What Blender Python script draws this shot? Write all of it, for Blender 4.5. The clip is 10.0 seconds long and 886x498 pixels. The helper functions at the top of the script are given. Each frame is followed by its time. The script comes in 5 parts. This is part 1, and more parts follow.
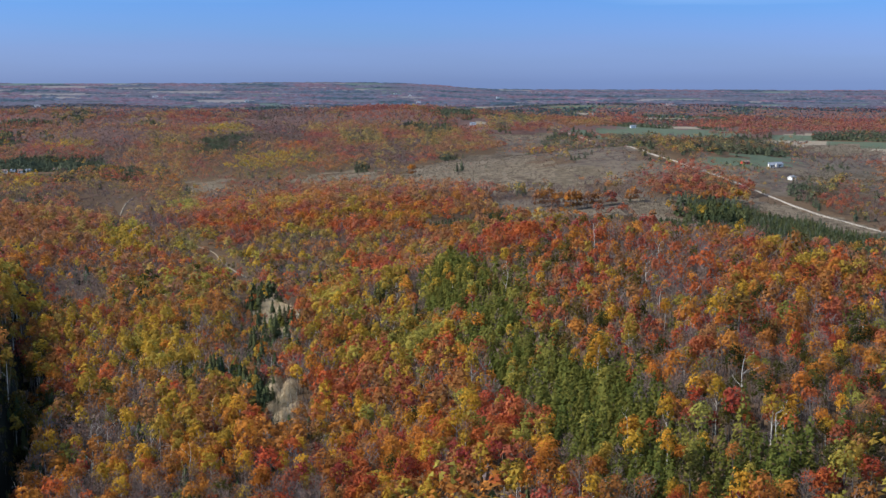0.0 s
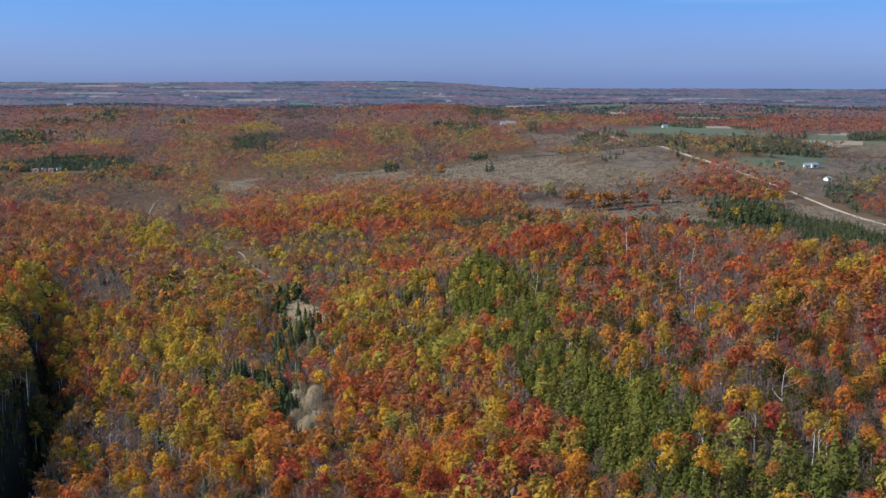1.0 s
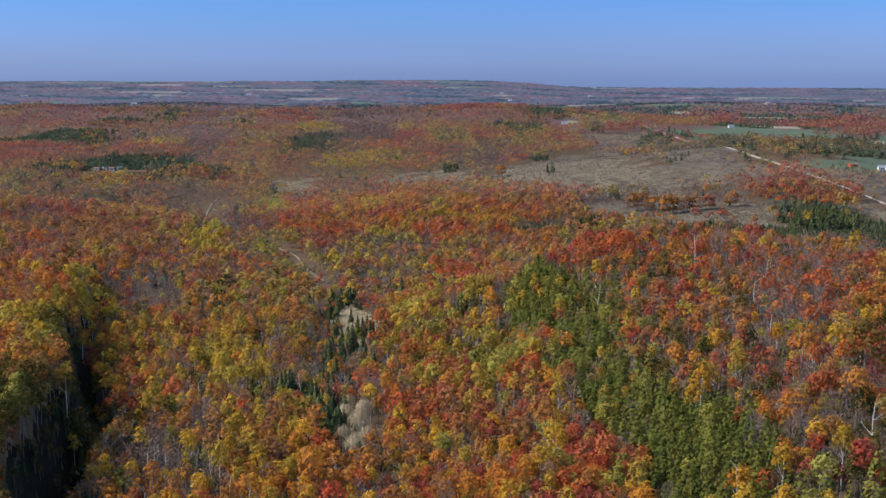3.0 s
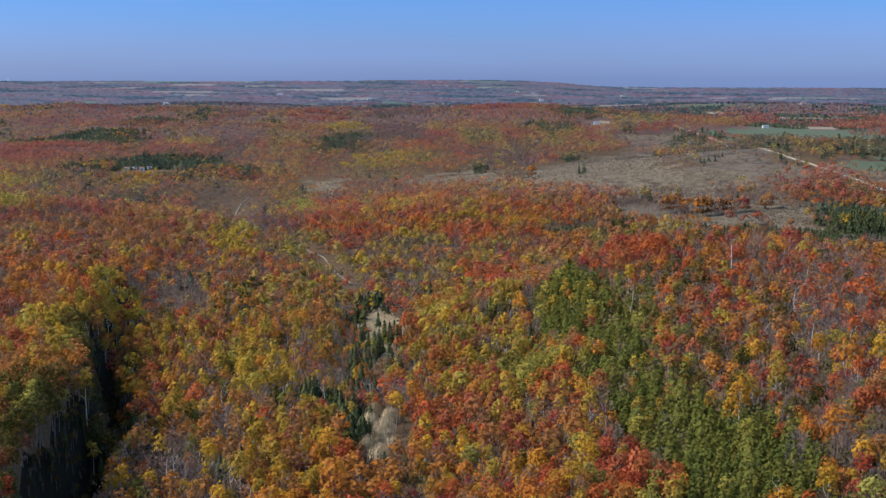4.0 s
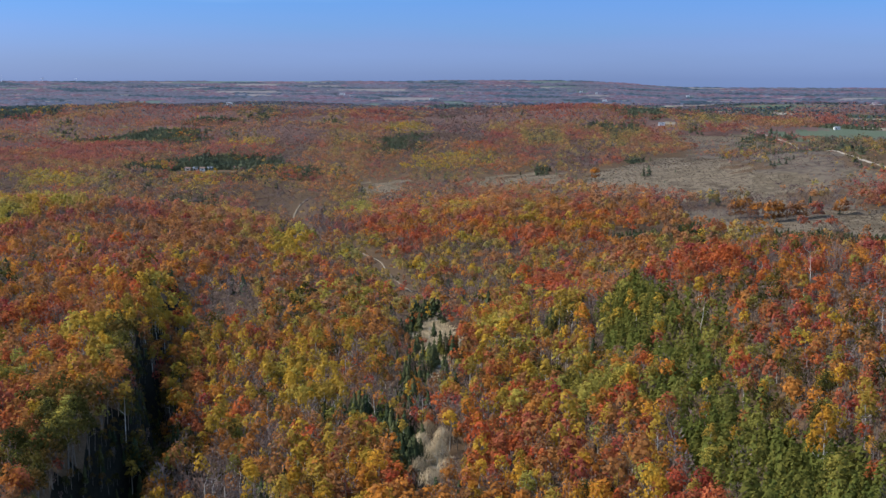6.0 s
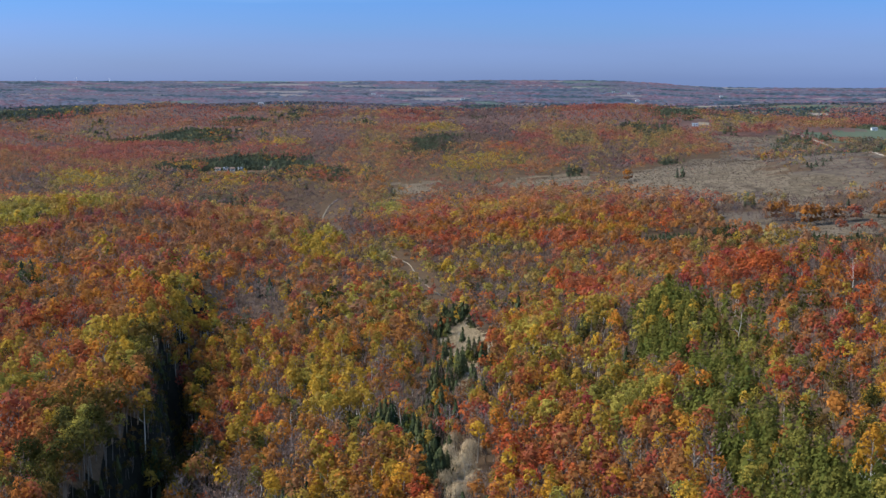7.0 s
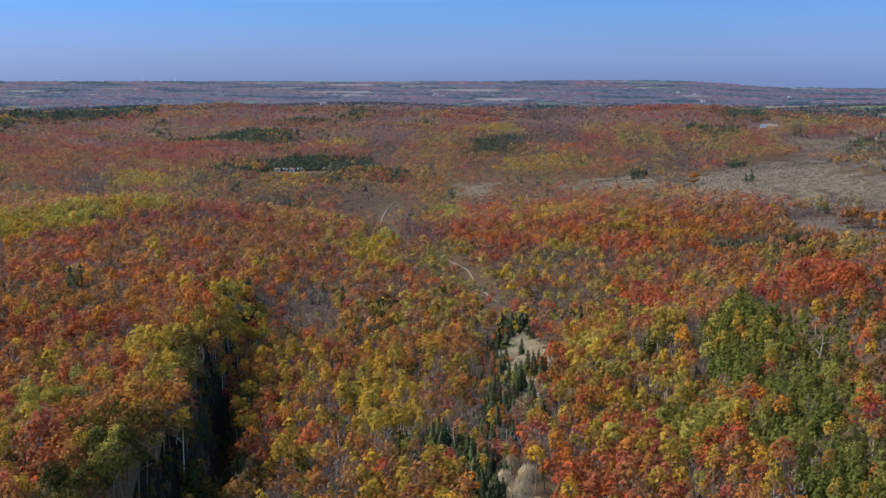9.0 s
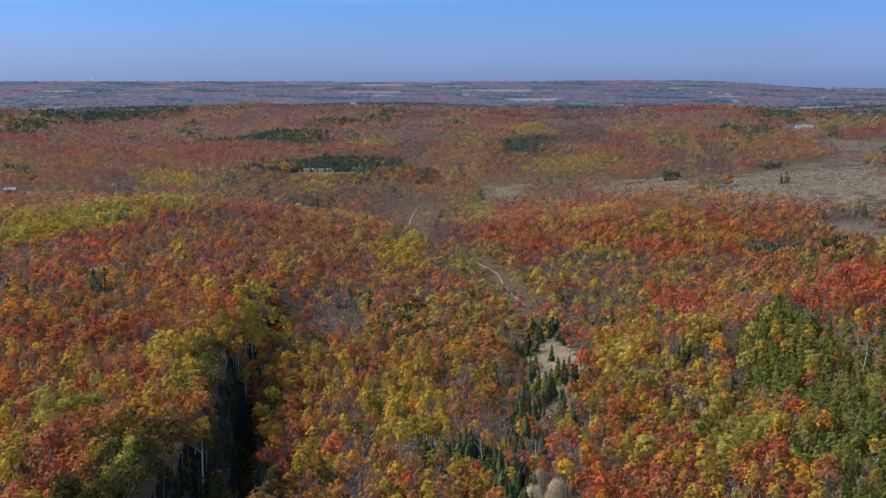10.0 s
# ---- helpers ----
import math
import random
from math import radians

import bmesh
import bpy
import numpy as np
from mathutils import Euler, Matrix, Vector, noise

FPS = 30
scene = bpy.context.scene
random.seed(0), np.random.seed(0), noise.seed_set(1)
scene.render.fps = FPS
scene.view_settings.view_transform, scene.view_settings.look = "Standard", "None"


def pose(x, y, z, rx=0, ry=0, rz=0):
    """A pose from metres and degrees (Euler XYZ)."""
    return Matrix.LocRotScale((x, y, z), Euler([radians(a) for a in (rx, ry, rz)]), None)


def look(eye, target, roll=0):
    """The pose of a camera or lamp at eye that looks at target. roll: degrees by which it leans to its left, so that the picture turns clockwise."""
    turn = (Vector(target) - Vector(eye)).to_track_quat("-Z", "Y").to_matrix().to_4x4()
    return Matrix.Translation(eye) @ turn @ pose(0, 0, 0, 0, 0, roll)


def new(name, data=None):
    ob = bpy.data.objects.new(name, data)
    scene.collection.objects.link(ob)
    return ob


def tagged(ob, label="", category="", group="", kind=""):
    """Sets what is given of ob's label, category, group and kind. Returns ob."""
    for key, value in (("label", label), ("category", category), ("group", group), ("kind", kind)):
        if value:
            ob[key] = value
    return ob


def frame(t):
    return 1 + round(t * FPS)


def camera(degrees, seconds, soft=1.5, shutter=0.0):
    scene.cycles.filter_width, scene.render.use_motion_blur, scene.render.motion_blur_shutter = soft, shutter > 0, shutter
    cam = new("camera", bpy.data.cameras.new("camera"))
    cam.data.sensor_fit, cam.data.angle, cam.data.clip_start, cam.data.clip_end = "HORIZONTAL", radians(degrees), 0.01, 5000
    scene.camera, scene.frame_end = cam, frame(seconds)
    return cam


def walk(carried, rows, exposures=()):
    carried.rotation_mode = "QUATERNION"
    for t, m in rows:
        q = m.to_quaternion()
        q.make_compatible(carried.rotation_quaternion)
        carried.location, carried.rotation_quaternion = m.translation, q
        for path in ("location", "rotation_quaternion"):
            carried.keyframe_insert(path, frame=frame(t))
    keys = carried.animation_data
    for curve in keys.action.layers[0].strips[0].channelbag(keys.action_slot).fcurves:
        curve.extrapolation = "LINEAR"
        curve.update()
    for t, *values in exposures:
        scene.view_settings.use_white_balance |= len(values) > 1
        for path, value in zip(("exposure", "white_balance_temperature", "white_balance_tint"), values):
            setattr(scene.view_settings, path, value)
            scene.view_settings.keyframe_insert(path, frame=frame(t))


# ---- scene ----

cam = camera(42.71, 10.0, soft=1.5)
walk(cam, [
    (0, pose(0.00, 0.00, 110.00, 81.625, 0, -7.851)),
    (1, pose(1.97, 9.40, 110.20, 81.571, 0, -6.319)),
    (2, pose(3.69, 18.95, 110.31, 81.539, 0, -4.782)),
    (3, pose(5.17, 28.64, 110.38, 81.522, 0, -3.236)),
    (4, pose(6.40, 38.47, 110.43, 81.514, 0, -1.679)),
    (5, pose(7.37, 48.40, 110.49, 81.512, 0, -0.111)),
    (6, pose(8.08, 58.44, 110.57, 81.512, 0, 1.463)),
    (7, pose(8.52, 68.55, 110.65, 81.513, 0, 3.041)),
    (8, pose(8.66, 78.73, 110.72, 81.515, 0, 4.615)),
    (9, pose(8.49, 88.95, 110.77, 81.520, 0, 6.175)),
    (10, pose(7.99, 99.19, 110.74, 81.531, 0, 7.711)),
])

# ---- sky, sun ----
SUN_ELEVATION, SUN_AZIMUTH = 41.0, -90.0   # degrees; azimuth from +y towards +x
world = bpy.data.worlds.new("sky")
scene.world = world
world.use_nodes = True
nt = world.node_tree
nt.nodes.clear()


def sky_world():
    out = nt.nodes.new("ShaderNodeOutputWorld")
    bg = nt.nodes.new("ShaderNodeBackground")
    sky = nt.nodes.new("ShaderNodeTexSky")
    sky.sky_type = "NISHITA"
    sky.sun_disc = False
    sky.sun_elevation = radians(SUN_ELEVATION)
    sky.sun_rotation = radians(SUN_AZIMUTH)
    sky.air_density, sky.dust_density, sky.ozone_density = 1.0, 0.6, 3.0
    # autumn haze over the horizon: lilac low down, clear blue a few degrees up
    co = nt.nodes.new("ShaderNodeTexCoord")
    sep = nt.nodes.new("ShaderNodeSeparateXYZ")
    nt.links.new(co.outputs["Generated"], sep.inputs[0])
    stretch = nt.nodes.new("ShaderNodeMapping")
    stretch.inputs["Scale"].default_value = (2.2, 2.2, 26.0)
    nt.links.new(co.outputs["Generated"], stretch.inputs["Vector"])
    veil = nt.nodes.new("ShaderNodeTexNoise")
    veil.inputs["Scale"].default_value = 1.3
    veil.inputs["Detail"].default_value = 4
    nt.links.new(stretch.outputs[0], veil.inputs["Vector"])
    bump = nt.nodes.new("ShaderNodeMath")
    bump.operation = "MULTIPLY_ADD"
    bump.inputs[1].default_value = 0.045
    bump.inputs[2].default_value = -0.022
    nt.links.new(veil.outputs["Fac"], bump.inputs[0])
    add = nt.nodes.new("ShaderNodeMath")
    nt.links.new(sep.outputs["Z"], add.inputs[0])
    nt.links.new(bump.outputs[0], add.inputs[1])
    ramp = nt.nodes.new("ShaderNodeValToRGB")
    fac = nt.nodes.new("ShaderNodeMapRange")
    fac.inputs["From Min"].default_value = -0.01
    fac.inputs["From Max"].default_value = 0.35
    nt.links.new(add.outputs[0], fac.inputs["Value"])
    nt.links.new(fac.outputs[0], ramp.inputs["Fac"])
    el = ramp.color_ramp.elements
    el[0].position, el[0].color = 0.0, SKY_LOW
    el[1].position, el[1].color = 1.0, SKY_HIGH
    mid = el.new(0.11)
    mid.color = SKY_MID
    mid = el.new(0.21)
    mid.color = SKY_TOP
    tint = nt.nodes.new("ShaderNodeMix")
    tint.data_type, tint.blend_type = "RGBA", "MULTIPLY"
    tint.inputs["Factor"].default_value = 1.0
    nt.links.new(sky.outputs["Color"], tint.inputs[6])
    nt.links.new(ramp.outputs["Color"], tint.inputs[7])
    nt.links.new(tint.outputs[2], bg.inputs["Color"])
    bg.inputs["Strength"].default_value = SKY_STRENGTH
    nt.links.new(bg.outputs[0], out.inputs["Surface"])


SKY_LOW, SKY_MID, SKY_TOP, SKY_HIGH = (0.131, 0.195, 0.47, 1), (0.121, 0.175, 0.395, 1), (0.098, 0.178, 0.378, 1), (1.2, 1.14, 1.02, 1)
SKY_STRENGTH = 0.15
sky_world()
sun = new("sun", bpy.data.lights.new("sun", "SUN"))
sun.data.energy, sun.data.angle, sun.data.color = 3.0, radians(0.53), (1.0, 0.94, 0.84)
to_sun = Vector((math.sin(radians(SUN_AZIMUTH)) * math.cos(radians(SUN_ELEVATION)),
                 math.cos(radians(SUN_AZIMUTH)) * math.cos(radians(SUN_ELEVATION)),
                 math.sin(radians(SUN_ELEVATION))))
sun.matrix_world = look(to_sun * 300, (0, 0, 0))
scene.view_settings.exposure = 1.5


# ---- the lie of the land ----
def sig(v):
    return 1 / (1 + np.exp(-np.clip(v, -40, 40)))


HILLS = []


def hill(x, y, sx, sy, height):
    HILLS.append((x, y, sx, sy, height))


hill(110, 300, 38, 110, 7)
hill(105, 440, 40, 80, 8)
hill(180, 330, 90, 160, 41)
hill(170, 520, 70, 60, 6)
hill(75, 470, 28, 60, 9)
hill(290, 640, 90, 120, 1)
hill(200, 830, 120, 110, 6)
hill(390, 900, 120, 160, 9)
hill(370, 1120, 160, 140, 35)
hill(180, 1120, 120, 160, 1)
hill(60, 930, 80, 120, 7)
hill(20, 750, 70, 120, -6)
hill(-30, 480, 50, 120, -2)
hill(-40, 330, 40, 80, 2)
hill(-110, 660, 80, 100, -2)
hill(-220, 560, 90, 90, 12)
hill(-290, 820, 110, 130, 10)
hill(-150, 1080, 130, 120, -17)
hill(-320, 1480, 150, 130, -18)
hill(0, 1500, 160, 160, 4)
hill(-180, 430, 70, 90, -11)
hill(50, 400, 25, 60, -11)
hill(30, 290, 30, 70, -9)
hill(-100, 1200, 90, 90, -6)
hill(600, 1200, 200, 300, 2)
hill(-590, 1780, 200, 200, -29)
hill(48, 362, 20, 34, 11)
hill(43, 270, 20, 34, 7)
hill(101, 228, 26, 32, 9)
hill(106, 475, 36, 46, 4)
hill(138, 452, 40, 40, 3.5)
hill(218, 385, 34, 60, -4)
hill(42, 487, 17, 20, 5)
hill(-285, 880, 70, 70, 9)


def brink(y):
    """Where the escarpment breaks off, across the valley."""
    return np.interp(y, [230, 280, 306, 335, 380, 395, 420, 450, 520, 600], [-62, -78, -81.5, -85, -89, -94, -102, -110, -123, -134]) + 1.0 * np.sin(y / 7.3 + 1.0)


def ground_z(x, y):
    """Height of the ground: valley, escarpment, hills, far plateau and its rim."""
    x, y = np.asarray(x, float), np.asarray(y, float)
    r = np.hypot(x, y)
    z = 36 * sig((r - 1450) / 150)
    z = z + np.interp(r, [0, 3450, 4000, 4890], [0, 0, 24, 69]) * (1 - 0.40 * sig((np.degrees(np.arctan2(x, y)) - 8.2) / 1.3))
    az = np.degrees(np.arctan2(x, y))
    z = z + 4 * sig((r - 4600) / 60) * sig((az + 2) / 0.4) * sig((7.2 - az) / 0.8)
    z = z + 25 * np.exp(-0.5 * ((x + 650) / 330) ** 2 - 0.5 * ((y - 2150) / 230) ** 2)
    z = z + 22 * np.exp(-0.5 * ((x - 190) / 150) ** 2 - 0.5 * ((y - 1950) / 130) ** 2)
    edge = brink(y)
    z = z + 25 * sig(-(x - edge) / 2.0) * sig((y - 230) / 30) * sig((560 - y) / 45) * sig((x + 330) / 60)
    # the gorge, a deep cleft at the foot of the escarpment
    z = z - 11 * np.exp(-((x - edge - 5.5) / 4.6) ** 4) * sig((y - 265) / 14) * sig((470 - y) / 16) * (1 - 0.8 * np.exp(-((y - 361) / 9) ** 2))
    for cx, cy, sx, sy, h in HILLS:
        z = z + h * np.exp(-0.5 * ((x - cx) / sx) ** 2 - 0.5 * ((y - cy) / sy) ** 2)
    w = np.clip((r - 1500) / 800, 0, 1) * np.clip((3900 - r) / 600, 0, 1)
    z = z + w * (7 * np.sin(x / 260 + 0.9) * np.cos(y / 310 - 0.4) + 4 * np.sin(x / 113 + y / 171))
    knolls = np.clip((r - 1520) / 200, 0, 1) * np.clip((2900 - r) / 500, 0, 1) * sig((40 - x) / 30)
    z = z + 6 * knolls * np.sin(x / 47 + y / 90) * np.cos(y / 61 - x / 130)
    return z


# ---- what grows where ----
ZONES = []


def zone(kind, *corners):
    ZONES.append((kind, np.array(corners, float)))


zone("gorge", *[(float(brink(v)) - 2.5, v) for v in range(262, 466, 12)], *[(float(brink(v)) + 10, v) for v in range(462, 258, -12)])
zone("meadow", (300, 642), (332, 632), (352, 624), (312, 553), (288, 559), (286, 592))
zone("lot_scrub", (310, 674), (342, 674), (335, 637), (317, 625), (288, 619))
zone("spruce", (304, 836), (324, 833), (332, 809), (336, 781), (311, 756), (284, 759), (289, 791))
zone("meadow", (236, 815), (265, 858), (287, 872), (315, 866), (293, 803), (274, 778), (242, 784))
zone("young_spruce", (226, 790), (255, 771), (276, 756), (313, 761), (339, 786), (363, 759), (365, 737), (391, 695), (358, 634), (333, 635), (342, 674), (310, 674), (294, 642), (301, 692), (274, 711), (245, 743), (217, 758))
zone("meadow", (349, 856), (374, 841), (386, 807), (405, 773), (417, 742), (403, 716), (376, 756), (373, 779), (347, 806))
zone("crimson_lot", (309, 925), (340, 957), (390, 966), (367, 894), (358, 862), (318, 867), (294, 877))
zone("rust_row", (292, 873), (358, 862), (348, 833), (307, 829), (284, 849))
zone("conifer_mix", (418, 898), (460, 922), (497, 922), (476, 883), (412, 865))
zone("lot_scrub", (379, 899), (406, 878), (409, 857), (469, 871), (500, 893), (411, 731), (401, 766), (383, 802), (373, 857))
zone("meadow", (464, 977), (528, 1014), (549, 981), (528, 943), (516, 959), (447, 937))
zone("oak_green", (-105, 330), (-99, 350), (-89, 352), (-83, 343), (-83, 307))
zone("red_grove", (-129, 338), (-125, 347), (-110, 337), (-97, 317), (-96, 302), (-109, 302))
zone("rust_row", (-122, 371), (-110, 388), (-91, 365), (-96, 343), (-114, 355))
zone("golden", (-124, 417), (-129, 445), (-123, 466), (-113, 456), (-108, 442), (-97, 378), (-109, 386))
zone("lime", (-146, 386), (-140, 395), (-128, 385), (-118, 357), (-131, 361))
zone("red_grove", (-203, 490), (-178, 503), (-151, 486), (-142, 455), (-169, 455), (-188, 460))
zone("golden", (-135, 527), (-133, 577), (-123, 555), (-121, 497))
zone("slash", (-14, 603), (-10, 603), (-6, 572), (1, 547), (2, 520), (-1, 500), (3, 470), (0, 440), (-5, 428), (-7, 452), (-11, 480), (-9, 505), (-14, 541))
zone("slash", (-8, 380), (-3, 384), (1, 372), (-2, 364), (-7, 364))
zone("willow", (-8, 371), (-8, 388), (-5, 396), (0, 392), (4, 376), (4, 344), (1, 326), (-5, 326), (-9, 342))
zone("cedar", (55, 478), (72, 500), (73, 462), (68, 420), (74, 376), (71, 354), (62, 373), (60, 417), (51, 445))
zone("cedar", (58, 336), (70, 338), (77, 314), (84, 294), (85, 268), (88, 245), (85, 239), (66, 266), (60, 284), (61, 308))
zone("cedar", (59, 332), (70, 335), (78, 312), (81, 287), (81, 247), (79, 221), (75, 206), (67, 215), (62, 236), (61, 251), (63, 278), (61, 304))
zone("cedar_birch", (81, 247), (93, 222), (102, 206), (97, 192), (75, 206), (79, 221))
zone("cedar_birch", (73, 465), (85, 416), (74, 355), (82, 317), (85, 292), (77, 314), (70, 338), (58, 336), (56, 354), (62, 373), (71, 354), (74, 376), (68, 420))
zone("lime", (35, 392), (40, 421), (48, 417), (54, 383), (52, 365), (42, 361))
zone("olive_mix", (34, 481), (43, 512), (51, 493), (51, 463), (43, 461))
zone("golden", (-116, 411), (-122, 453), (-121, 485), (-111, 460), (-97, 394), (-103, 374))
zone("golden", (-136, 545), (-129, 588), (-115, 535), (-119, 489))
zone("lime", (-133, 531), (-131, 589), (-119, 549), (-122, 500))
zone("plateau_red", (-124, 378), (-119, 412), (-108, 448), (-94, 405), (-98, 347), (-111, 344))
zone("oak_green", (-108, 338), (-102, 346), (-93, 358), (-87, 352), (-80, 327), (-77, 308), (-82, 269))
zone("oak_green", (-103, 329), (-101, 348), (-96, 362), (-89, 350), (-81, 328), (-94, 301))
zone("golden", (-109, 388), (-124, 436), (-121, 480), (-111, 452), (-100, 408))
zone("plateau_red", (-128, 385), (-109, 388), (-100, 408), (-94, 397), (-89, 350), (-96, 362), (-101, 348))
zone("plateau_orange", (-157, 389), (-128, 385), (-101, 348), (-103, 329), (-94, 301), (-108, 301))
zone("valley_bare", (-81, 356), (-66, 363), (-45, 348), (-40, 311), (-77, 319))
zone("crimson", (73, 469), (117, 690), (97, 472), (96, 441), (88, 433))
zone("crimson", (37, 608), (46, 666), (61, 665), (58, 601))
zone("crimson", (85, 474), (137, 697), (158, 710), (93, 446))
zone("bare_top", (80, 505), (98, 520), (91, 455), (86, 430), (73, 454))
zone("hill_rust", (84, 411), (93, 452), (111, 443), (251, 660), (115, 315), (99, 339), (89, 365))
zone("hill_ochre", (84, 411), (89, 365), (99, 339), (115, 315), (86, 242), (84, 263), (82, 290), (80, 313), (73, 350))
zone("hill_ochre", (108, 261), (144, 253), (117, 203), (100, 201), (92, 219))
zone("hill_slope", (100, 201), (117, 203), (107, 185), (96, 189))
zone("golden", (-336, 1654), (-333, 1698), (-274, 1668), (-257, 1620))
zone("spruce", (-384, 1324), (-389, 1521), (-350, 1545), (-241, 1517), (-197, 1330), (-262, 1300), (-337, 1300))
zone("spruce", (-644, 1872), (-526, 1902), (-428, 1876), (-393, 1734), (-518, 1812))
zone("conifer_mix", (-273, 1127), (-262, 1172), (-233, 1152), (-223, 1091), (-251, 1060))
zone("conifer_mix", (-336, 1236), (-315, 1244), (-291, 1155), (-311, 1144))
zone("conifer_mix", (-123, 1504), (-106, 1562), (-55, 1604), (-50, 1487), (-104, 1446))
zone("rust_row", (-153, 1247), (-128, 1276), (-114, 1252), (-116, 1219), (-148, 1219))
zone("golden", (-129, 799), (-107, 834), (-90, 741), (-85, 678), (-113, 731))
zone("stubble", (-910, 4115), (-683, 4183), (-657, 4026), (-873, 3992))
zone("stubble", (-408, 4280), (-234, 4330), (-226, 4190), (-389, 4182))
zone("stubble", (-317, 3706), (-133, 3866), (-125, 3654), (-211, 3597))
zone("stubble", (1215, 3904), (1333, 3877), (1240, 3634), (1138, 3655))
zone("stubble", (1019, 3897), (1113, 3921), (1054, 3714), (974, 3727))
zone("stubble", (1097, 3285), (1178, 3304), (1090, 3038), (1022, 3040))
zone("green_field", (-1082, 3522), (-944, 3608), (-889, 3399), (-1029, 3350))
zone("green_field", (-359, 3509), (-261, 3566), (-250, 3422), (-343, 3349))
zone("green_field", (422, 1703), (560, 1787), (686, 1801), (584, 1534), (519, 1538), (474, 1563), (443, 1601))
zone("conifer_mix", (418, 1499), (447, 1475), (376, 1108), (377, 1020), (350, 1002), (328, 1040))
zone("dark_wood", (-921, 3490), (-729, 3662), (-508, 3599), (-415, 3551), (-680, 3415), (-872, 3333))
zone("dark_wood", (-1215, 3542), (-1176, 3580), (-1040, 3414), (-666, 2173), (-1097, 3201))
zone("dark_wood", (240, 3496), (330, 3545), (386, 3274), (332, 2817), (231, 2939))
zone("dark_wood", (382, 2935), (605, 2926), (389, 1880), (240, 1840))
zone("dark_wood", (166, 1768), (272, 1759), (263, 1695), (162, 1724))
zone("rust", (488, 2276), (578, 2395), (592, 2035), (499, 1700), (385, 1700))
zone("crimson_lot", (644, 2353), (742, 2349), (626, 1983), (541, 1958))
zone("crimson_lot", (851, 2097), (889, 2094), (762, 1796), (730, 1801))
zone("crimson_lot", (335, 1719), (387, 1725), (374, 1670), (323, 1660))
zone("young_spruce", (203, 796), (274, 761), (312, 839), (335, 832), (353, 781), (373, 743), (348, 686), (301, 694), (243, 725), (195, 764))
zone("meadow", (168, 867), (209, 834), (252, 835), (268, 859), (291, 868), (318, 863), (296, 797), (246, 791), (210, 807), (196, 783), (173, 781), (160, 828))
zone("young_spruce", (202, 792), (242, 778), (289, 759), (268, 703), (232, 722), (197, 760))
zone("spruce", (306, 836), (319, 836), (289, 760), (278, 757))
zone("young_spruce", (93, 792), (115, 814), (141, 809), (140, 780), (108, 765))
zone("spruce", (148, 815), (161, 812), (155, 767), (140, 772))
zone("shrub_band", (160, 918), (229, 900), (272, 901), (335, 887), (314, 852), (264, 847), (206, 822), (151, 864))
zone("crimson_lot", (315, 946), (333, 966), (368, 965), (332, 871), (294, 876))
zone("valley_gold", (254, 1126), (272, 1093), (259, 1042), (242, 1071))
zone("meadow", (113, 1196), (166, 1271), (234, 1386), (276, 1395), (247, 1094), (259, 1038), (290, 992), (287, 950), (235, 923), (186, 938), (147, 977), (103, 1059))
zone("meadow", (10, 1272), (103, 1245), (92, 1076), (50, 1122), (10, 1183))
zone("rust_row", (-274, 1432), (-242, 1431), (-221, 1304), (-245, 1295))
zone("plum", (-337, 1645), (-249, 1613), (-242, 1541), (-273, 1531), (-323, 1591))
zone("plum", (-647, 1736), (-421, 1737), (-375, 1553), (-437, 1465), (-514, 1392))
zone("spruce", (-409, 1419), (-420, 1504), (-333, 1568), (-260, 1538), (-253, 1461), (-223, 1332), (-295, 1309), (-370, 1309))
zone("meadow", (355, 830), (376, 787), (405, 719), (373, 662), (362, 714), (335, 762))
zone("meadow", (296, 639), (319, 642), (339, 624), (310, 571), (197, 414))
zone("meadow", (-106, 1278), (-66, 1277), (-57, 1172), (-97, 1202))
zone("brush", (-205, 1121), (-187, 1190), (-150, 1212), (-127, 1121), (-112, 915), (-128, 863), (-173, 992))
zone("green_field", (482, 1753), (571, 1895), (715, 1728), (668, 1570), (524, 1522), (491, 1601))
zone("green_field", (392, 1025), (513, 1104), (487, 1023), (419, 984), (377, 1001))
zone("meadow", (650, 1385), (726, 1428), (761, 1364), (715, 1279), (575, 1194))
zone("meadow", (446, 971), (577, 1030), (536, 956), (443, 928))
zone("meadow", (289, 1686), (385, 1687), (380, 1593), (309, 1568))
zone("conifer_mix", (436, 1554), (504, 1588), (377, 1014), (361, 986), (319, 1038))
zone("conifer_mix", (571, 1540), (652, 1424), (470, 1050), (385, 1037))
zone("conifer_mix", (401, 873), (490, 881), (463, 850), (397, 852))
zone("spruce", (-214, 1395), (-180, 1388), (-168, 1300), (-199, 1299))
zone("spruce", (-95, 1639), (-56, 1641), (-56, 1468), (-95, 1510))
zone("spruce", (-495, 1837), (-428, 1876), (-395, 1735), (-473, 1777))
zone("spruce", (-24, 593), (-16, 618), (-4, 599), (1, 506), (5, 451), (2, 448), (-1, 496), (-13, 538), (-8, 450), (-8, 404), (-16, 405), (-18, 453), (-13, 502))
zone("spruce", (-35, 416), (-19, 413), (-7, 392), (-7, 348), (-14, 347), (-22, 385), (-34, 398))
zone("spruce", (-282, 1121), (-239, 1168), (-227, 1088), (-260, 1056))
zone("aspen", (-460, 1213), (-427, 1265), (-381, 1196), (-372, 1131), (-416, 1114))
zone("aspen", (-347, 885), (-387, 1069), (-352, 1069), (-265, 828), (-286, 773), (-306, 723), (-330, 703), (-440, 902), (-364, 840))
